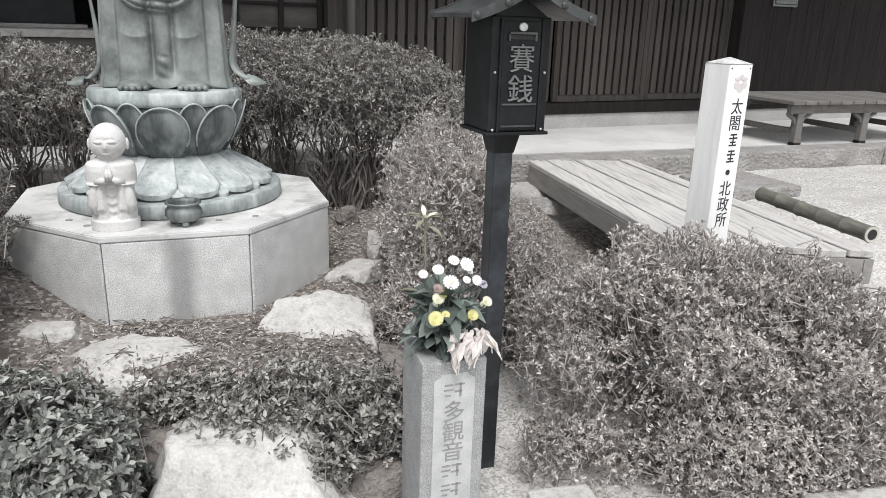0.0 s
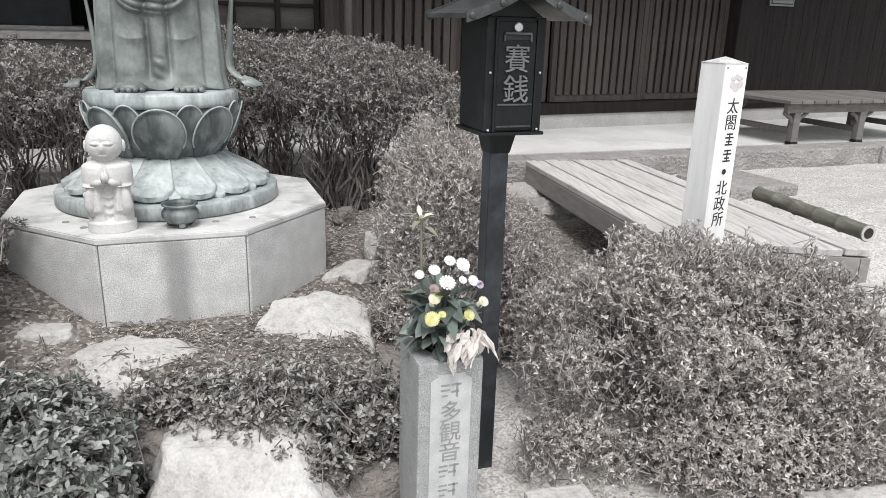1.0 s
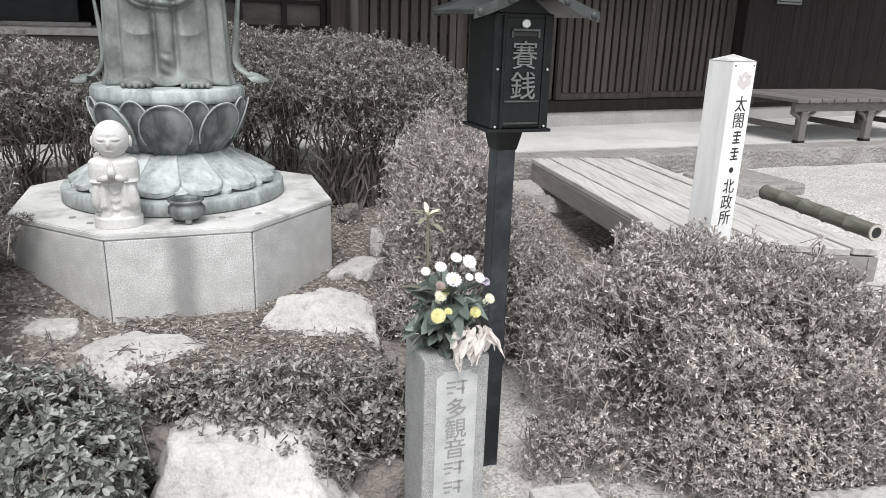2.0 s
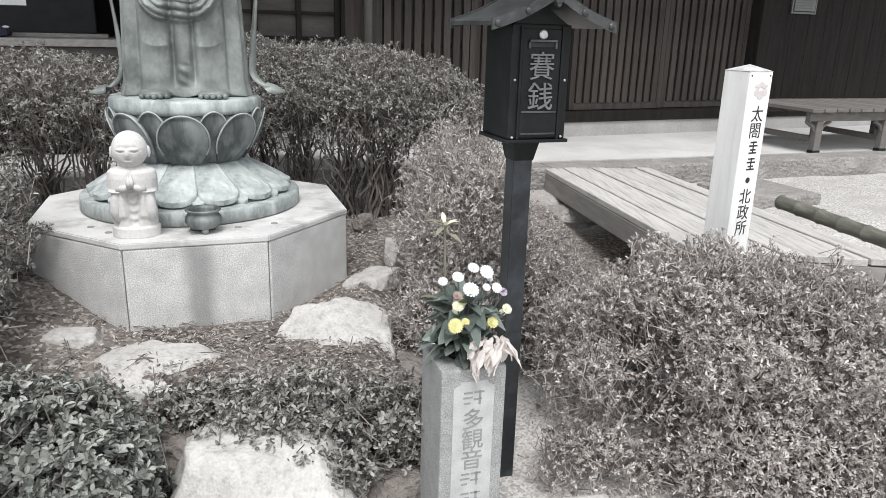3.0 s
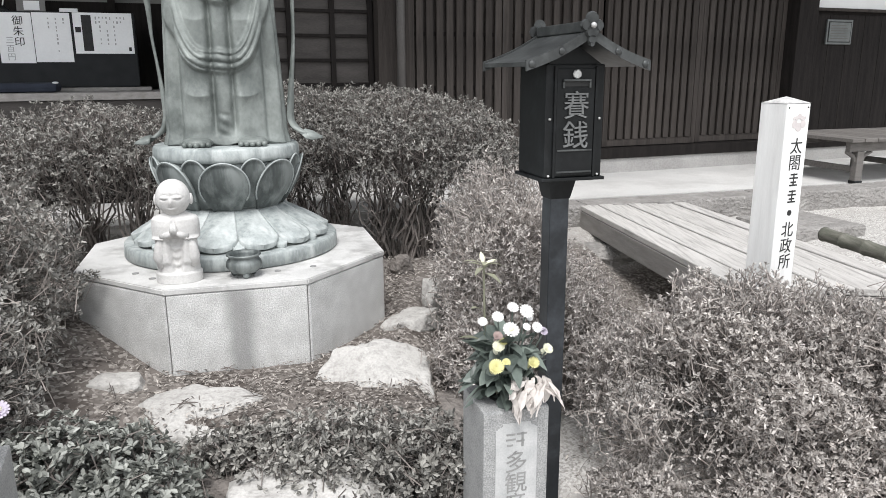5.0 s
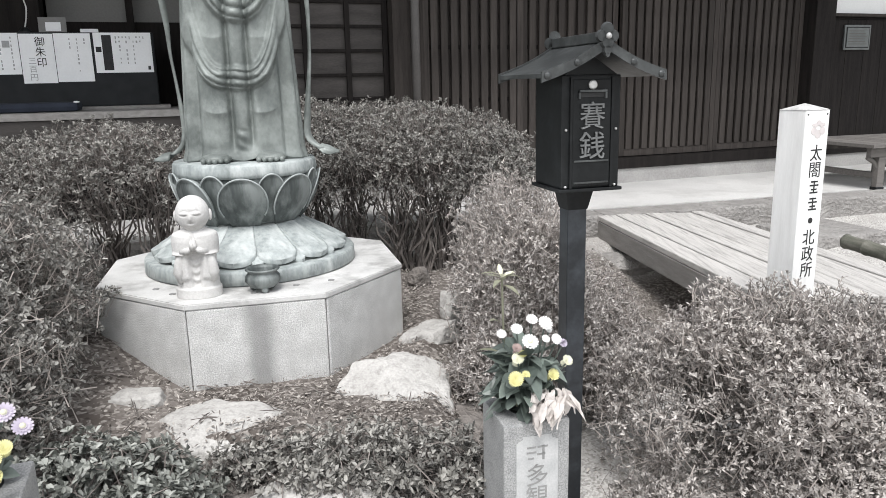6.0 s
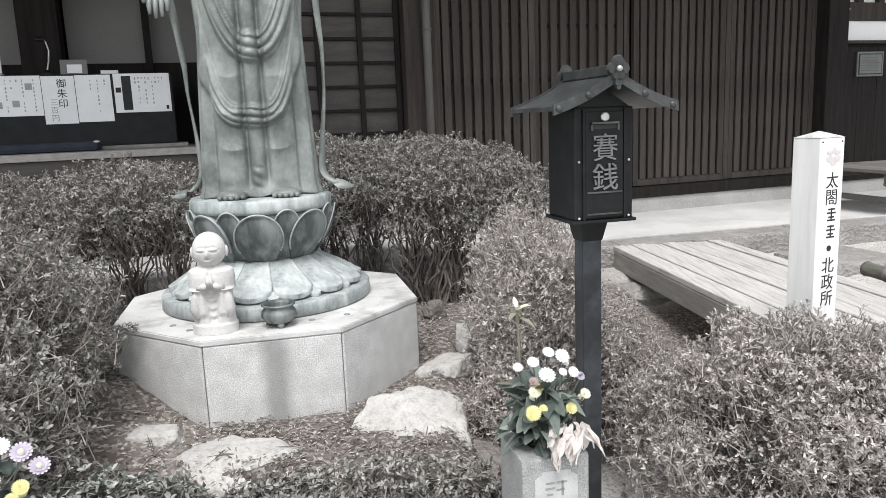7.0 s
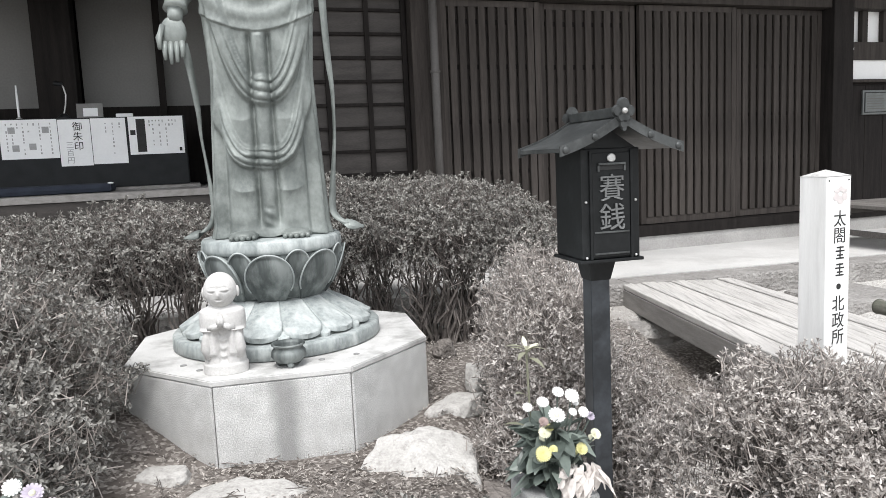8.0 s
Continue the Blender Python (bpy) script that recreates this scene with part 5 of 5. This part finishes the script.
PALE = "pale rounded garden rock set in the leaf litter"
rock(-0.10, 2.56, 0.27, 0.27, 0.23, 0.19, 1, ROCK, "large pale sloping rock in front of the platform", 24, 0.75, [((-0.45, -0.50, 0.74), 0.42), ((0.25, -0.45, 0.85), 0.50), ((0.95, -0.3, 0.15), 0.74)], 4)
rock(-0.68, 2.34, 0.265, 0.22, 0.17, 0.12, 2, ROCK, "flat pale rock in front of the platform", -4, 0.6, [((0.1, -0.5, 0.86), 0.55)], 4)
rock(-1.03, 2.50, 0.30, 0.12, 0.09, 0.09, 3, ROCK, PALE, 0, 0.6, (), 5)
rock(0.025, 3.14, 0.30, 0.17, 0.10, 0.10, 4, ROCK, PALE, 48, 0.6, (), 5)
rock(0.125, 3.40, 0.37, 0.07, 0.07, 0.12, 5, ROCK, PALE)
rock(-0.035, 3.98, 0.36, 0.07, 0.06, 0.10, 6, ROCK_BROWN, "small brown rock at the foot of the hedge")
rock(-0.25, 1.86, 0.075, 0.42, 0.28, 0.41, 17, ROCK, "large pale boulder under the front azalea", 0, 0.50, [((-0.93, -0.1, 0.32), 0.66), ((0.66, -0.1, 0.58), 0.55), ((0.0, -0.55, 0.83), 0.48), ((-0.35, -0.8, 0.45), 0.55)])
rock(-0.60, 2.03, 0.10, 0.16, 0.12, 0.24, 8, ROCK_BROWN, "shaded brown rock between the azaleas")
rock(0.09, 1.90, 0.08, 0.13, 0.09, 0.15, 9, ROCK_BROWN, "brown rock behind the flower post")
rock(0.16, 2.42, 0.18, 0.10, 0.16, 0.13, 14, ROCK_BROWN, "shaded brown rock behind the flower post")
rock(2.62, 3.18, 0.10, 0.16, 0.13, 0.18, 10, ROCK, "pale rock beyond the end of the deck")
rock(1.02, 4.55, 0.26, 0.14, 0.10, 0.09, 11, ROCK, PALE)
rock(1.25, 4.72, 0.22, 0.30, 0.10, 0.12, 12, KERB, "low grey rock under the deck")
rock(-1.5, 4.75, 0.33, 0.16, 0.10, 0.10, 13, ROCK, PALE)
edge = thing("edging", pose(0, 0, 0), "pale cut stone edging in front of the hedge", "edging", kind="structure")
for x, w, y, a in ((0.56, 0.20, 1.80, 8), (1.40, 0.5, 1.735, 4), (1.95, 0.5, 1.79, 6)):
    o = part("edging_stone", slab(0, w, 0, 0.11, -0.05, 0.055, 0.012), ROCK, edge)
    o.matrix_local = pose(x, y, 0, 0, 0, a)


# ---- shrubs ----
def shrub(name, m_label, blobs, clusters, leaf, material, stems, seed, per=6, floor=0.0, thin=0.35, width=0.38, deep=0.45, bumpy=0.10, twig_len=0.07, top_bias=0.35, open_out=(0.35, 1.45), twist=0.008, fan=0.5, sparse=(-9.0, 1.0), bark=None):
    """A clipped shrub: leaf rosettes over bumpy blobs (cx, cy, cz, rx, ry, rz), on a net of stems from the given feet."""
    rng = np.random.default_rng(seed)
    top = thing(name, Matrix.Identity(4), m_label, "shrub")
    pts, nrm = [], []
    area = np.array([b[3] * b[4] + b[3] * b[5] + b[4] * b[5] for b in blobs])
    while len(pts) < clusters:
        b = blobs[rng.choice(len(blobs), p=area / area.sum())]
        d = rng.normal(size=3)
        d /= np.linalg.norm(d)
        q = d * 2.2 + np.array(b[:3])
        lump = 1 + bumpy * noise.noise(Vector(q * 1.9)) * 1.6 + bumpy * 0.7 * noise.noise(Vector(q * 4.7))
        r = lump * (1 - deep * rng.random() ** 1.8)
        p = np.array(b[:3]) + d * np.array(b[3:]) * r
        if p[2] < ground(p[0], p[1]) + floor:
            continue
        if d[2] < 0.15 and rng.random() > thin + top_bias * max(0, d[2] + 0.5):
            continue
        if any(np.sum(((p - np.array(o[:3])) / np.array(o[3:])) ** 2) < 0.5 for o in blobs if o is not b):
            continue
        if p[0] < sparse[0] and d[2] < 0.72 and rng.random() > sparse[1]:
            continue
        n = d / np.array(b[3:])
        n /= np.linalg.norm(n)
        n = n * 0.75 + np.array([0, 0, 0.45]) + rng.normal(size=3) * 0.35
        pts.append(p)
        nrm.append(n / np.linalg.norm(n))
    pts, nrm = np.array(pts), np.array(nrm)
    # leaves
    N = np.repeat(nrm, per, 0)
    P = np.repeat(pts, per, 0) + rng.normal(size=(len(N), 3)) * leaf * 0.12
    T0 = np.cross(nrm, rng.normal(size=nrm.shape))
    T0 /= np.linalg.norm(T0, axis=1, keepdims=True)
    T0, T1 = np.repeat(T0, per, 0), np.repeat(np.cross(nrm, T0), per, 0)
    turn = (np.tile(np.arange(per), len(pts)) * 2 * math.pi / per + rng.normal(size=len(N)) * 0.3)[:, None]
    T = T0 * np.cos(turn) + T1 * np.sin(turn)
    tilt = rng.uniform(*open_out, (len(N), 1))
    D = N * np.cos(tilt) + T * np.sin(tilt)
    S = np.cross(D, N)
    S /= np.linalg.norm(S, axis=1, keepdims=True) + 1e-9
    U = np.cross(S, D)
    L = leaf * rng.uniform(0.55, 1.15, (len(N), 1))
    Wd = L * width * rng.uniform(0.75, 1.2, (len(N), 1)) * 0.5
    fold = U * Wd * 0.35
    q1, q2, tip = P + D * L * 0.36, P + D * L * 0.76 - U * L * 0.03, P + D * L - U * L * 0.09
    V = np.stack([P, q1 + S * Wd * 0.85 + fold, q2 + S * Wd + fold, tip, q2 - S * Wd + fold, q1 - S * Wd * 0.85 + fold], 1).reshape(-1, 3)
    k = np.arange(len(N))[:, None] * 6
    F = np.concatenate([k + [0, 1, 2, 3], k + [0, 3, 4, 5]], 0)
    mesh = bpy.data.meshes.new("leaves")
    mesh.from_pydata(V.tolist(), [], F.tolist())
    mesh.materials.append(material)
    lo = new("leaves", mesh)
    lo.parent = top
    tagged(lo, kind="stuff")
    # twigs and stems
    V, F = [], []

    def limb(points, r0, r1):
        first = len(V)
        m = len(points)
        for i, p in enumerate(points):
            d = points[min(i + 1, m - 1)] - points[max(i - 1, 0)]
            d = d / (np.linalg.norm(d) + 1e-9)
            s = np.cross(d, [0.3, 0.5, 0.81])
            s /= np.linalg.norm(s) + 1e-9
            t = np.cross(d, s)
            r = r0 + (r1 - r0) * i / (m - 1)
            for a in (0, 2.0944, 4.18879):
                V.append((p + s * r * math.cos(a) + t * r * math.sin(a)).tolist())
        for i in range(m - 1):
            for a in range(3):
                b = (a + 1) % 3
                F.append((first + 3 * i + a, first + 3 * i + b, first + 3 * i + 3 + b, first + 3 * i + 3 + a))

    feet, per_foot, thick = stems
    for fx, fy in feet:
        f = np.array([fx, fy, ground(fx, fy) - 0.02])
        near = np.argsort(np.linalg.norm((pts - f)[:, :2], axis=1) + rng.random(len(pts)) * fan)[: max(per_foot * 3, 12)]
        for i in rng.choice(near, per_foot, replace=len(near) < per_foot):
            g = pts[i]
            s = f + rng.normal(size=3) * [0.03, 0.03, 0]
            bow = np.array([(g[0] - s[0]) * 0.35, (g[1] - s[1]) * 0.35, (g[2] - s[2]) * 0.62]) + rng.normal(size=3) * 0.05
            c = s + bow
            line = [(1 - t) ** 2 * s + 2 * t * (1 - t) * c + t * t * g + rng.normal(size=3) * twist * (0 < t < 1) for t in np.linspace(0, 1, 8)]
            limb(line, thick * rng.uniform(0.5, 1.2), thick * 0.16)
    # a short twig behind every rosette
    d = nrm * 0.8 + rng.normal(size=pts.shape) * 0.4
    a, b = pts - d * twig_len, pts
    s = np.cross(d, [0.3, 0.5, 0.81])
    s /= np.linalg.norm(s, axis=1, keepdims=True) + 1e-9
    t = np.cross(d, s)
    t /= np.linalg.norm(t, axis=1, keepdims=True) + 1e-9
    ring = [s * math.cos(q) + t * math.sin(q) for q in (0, 2.0944, 4.18879)]
    tw = np.stack([a + r * 0.0022 for r in ring] + [b + r * 0.0012 for r in ring], 1).reshape(-1, 3)
    k = np.arange(len(pts))[:, None] * 6 + len(V)
    V += tw.tolist()
    F += np.concatenate([k + [0, 1, 4, 3], k + [1, 2, 5, 4], k + [2, 0, 3, 5]], 0).tolist()
    mesh = bpy.data.meshes.new("twig_mass")
    mesh.from_pydata(V, [], F)
    mesh.materials.append(bark or STEM)
    so = new("twig_mass", mesh)
    so.parent = top
    tagged(so, kind="stuff")
    return top


shrub("azalea_hedge", "large clipped azalea dome with bare branches below", [(-0.15, 4.62, 0.92, 0.82, 0.62, 0.40), (-0.75, 4.75, 0.95, 0.75, 0.6, 0.38), (0.36, 4.5, 0.76, 0.42, 0.45, 0.38)],
      13500, 0.0215, LEAF_GREY, ([(-0.02, 4.3), (0.1, 4.4), (-0.15, 4.35), (-0.42, 4.45), (-0.65, 4.5), (-0.9, 4.6)], 30, 0.011), 21, per=6, floor=0.34, thin=0.09, deep=0.5, twist=0.03, fan=1.6)
shrub("azalea_hedge", "long clipped azalea hedge with bare branches below", [(-1.75, 4.15, 0.92, 0.75, 0.5, 0.33), (-2.5, 3.8, 0.88, 0.8, 0.6, 0.34), (-3.2, 3.3, 0.8, 0.6, 0.7, 0.36)],
      11000, 0.0215, LEAF_GREY, ([(-1.45, 4.0), (-1.75, 4.1), (-2.1, 3.95), (-2.4, 3.8), (-2.9, 3.5)], 28, 0.010), 22, per=6, floor=0.28, thin=0.12, deep=0.5, twist=0.03, fan=1.3)
shrub("azalea_bush", "broad azalea bush with dull green leaves", [(-1.62, 2.42, 0.70, 0.46, 0.55, 0.42), (-1.5, 1.95, 0.52, 0.42, 0.4, 0.38)],
      9500, 0.022, LEAF_GREY, ([(-1.55, 2.4), (-1.4, 2.1), (-1.65, 2.7)], 40, 0.006), 23, per=6, floor=0.03, thin=0.6, width=0.42, bumpy=0.2, bark=PALE_TWIG)
shrub("azalea_bush", "low dense azalea with small green leaves", [(-0.88, 1.84, 0.24, 0.33, 0.24, 0.25), (-0.68, 1.72, 0.20, 0.15, 0.16, 0.21)],
      3000, 0.026, LEAF_GREEN, ([(-0.8, 1.85), (-0.65, 1.75)], 24, 0.005), 24, per=8, floor=0.0, thin=0.8, width=0.50, deep=0.5, open_out=(0.75, 1.40), bumpy=0.16)
shrub("azalea_bush", "low azalea trailing over the front boulder", [(-0.20, 2.06, 0.29, 0.30, 0.13, 0.12), (0.08, 2.00, 0.25, 0.17, 0.14, 0.17), (-0.48, 2.08, 0.29, 0.17, 0.07, 0.09), (-0.22, 1.95, 0.285, 0.22, 0.08, 0.06), (-0.03, 1.83, 0.21, 0.07, 0.05, 0.07), (-0.16, 1.85, 0.255, 0.07, 0.04, 0.03)],
      2300, 0.0215, LEAF_GREY, ([(-0.2, 2.05), (0.08, 2.0), (-0.45, 2.02)], 60, 0.0035), 25, per=7, floor=0.03, thin=0.7, width=0.42, bumpy=0.3, deep=0.6, open_out=(0.6, 1.35), twist=0.012)
shrub("twiggy_azalea", "loose twiggy azalea behind the offertory post", [(0.42, 2.98, 0.51, 0.30, 0.30, 0.42), (0.40, 3.25, 0.58, 0.28, 0.3, 0.42), (0.78, 3.25, 0.30, 0.20, 0.28, 0.26), (0.58, 2.80, 0.40, 0.15, 0.22, 0.34), (0.70, 2.88, 0.28, 0.18, 0.22, 0.27), (0.3, 2.65, 0.32, 0.22, 0.2, 0.24)],
      10500, 0.018, LEAF_BROWN, ([(0.45, 2.9), (0.6, 3.0), (0.3, 2.75), (0.7, 3.2)], 60, 0.004), 26, per=5, floor=0.02, thin=0.7, deep=0.5, width=0.36, open_out=(0.3, 1.15), bumpy=0.2, twist=0.012, bark=PALE_TWIG)
shrub("clipped_azalea", "wide clipped azalea with bronzed leaves and dense twigs", [(1.15, 2.27, 0.31, 0.50, 0.38, 0.41), (1.50, 2.18, 0.30, 0.32, 0.38, 0.37), (0.84, 2.42, 0.29, 0.28, 0.28, 0.25), (0.74, 2.06, 0.06, 0.24, 0.15, 0.13), (1.34, 1.97, 0.12, 0.46, 0.15, 0.20)],
      17000, 0.0175, LEAF_BROWN, ([(1.1, 2.25), (1.4, 2.2), (0.85, 2.35), (0.72, 2.15), (1.6, 2.15), (1.25, 2.1)], 26, 0.0022), 27, per=6, floor=0.0, thin=0.6, deep=0.42, width=0.36, open_out=(0.25, 1.15), bumpy=0.20, twist=0.014, fan=0.7, sparse=(0.98, 0.20), twig_len=0.05, bark=PALE_TWIG)

# ---- leaf litter and twigs on the ground ----
rng = np.random.default_rng(9)
x, y = rng.uniform(-1.9, 1.9, 90000), rng.uniform(1.66, 4.4, 90000)
keep = np.hypot(x + 0.758, y - 3.277) > 0.64
clump = np.array([noise.noise((a * 3.1, b * 3.1, 5)) for a, b in zip(x, y)])
keep &= rng.random(len(x)) < 0.45 + 1.1 * clump - 0.45 * ((x > 0.4) & (y < 2.7))
x, y = x[keep], y[keep]
z = np.array([ground(a, b) for a, b in zip(x, y)]) + 0.005 + 0.009 * rng.random(len(x))
a, ln = rng.uniform(0, 6.28, len(x)), rng.uniform(0.006, 0.026, len(x))[:, None]
w = ln * rng.uniform(0.12, 0.5, (len(x), 1))
up = rng.normal(size=(2, len(x))) * 0.3
d = np.stack([np.cos(a), np.sin(a), up[0]], 1)
s = np.stack([-np.sin(a), np.cos(a), up[1]], 1)
p = np.stack([x, y, z], 1)
V = np.stack([p - d * ln / 2, p + s * w / 2 + [0, 0, 0.003], p + d * ln / 2, p - s * w / 2 + [0, 0, 0.003]], 1).reshape(-1, 3).tolist()
F = (np.arange(len(x))[:, None] * 4 + [0, 1, 2, 3]).tolist()
mesh = bpy.data.meshes.new("leaf_litter")
mesh.from_pydata(V, [], F)
LITTER = surface("dry_leaf_litter", (0.06, 0.05, 0.043), (0.52, 0.48, 0.44), 5, 0.9, 0, island=0.92)
mesh.materials.append(LITTER)
tagged(new("leaf_litter", mesh), "scattered dry brown leaves and bits of twig", "leaf litter", kind="stuff")
bm = bmesh.new()
rnd = random.Random(31)
for k in range(900):
    x, y = rnd.uniform(-1.6, 1.7), rnd.uniform(1.75, 3.6)
    if math.hypot(x + 0.735, y - 3.3) < 0.70:
        continue
    a, ln = rnd.uniform(0, 6.28), rnd.uniform(0.03, 0.15)
    if x > 0.3 and y < 2.8 and k % 4:
        continue
    z = ground(x, y) + 0.012
    p, q = Vector((x, y, z)), Vector((x + ln * math.cos(a), y + ln * math.sin(a), 0))
    q.z = ground(q.x, q.y) + 0.015
    tube(bm, [p, p.lerp(q, 0.5) + Vector((0, 0, 0.008)), q], rnd.uniform(0.001, 0.0024), 3)
o = whole("fallen_twigs", bm, STEM, Matrix.Identity(4), "thin dry twigs lying on the leaf litter", "twigs", kind="stuff")
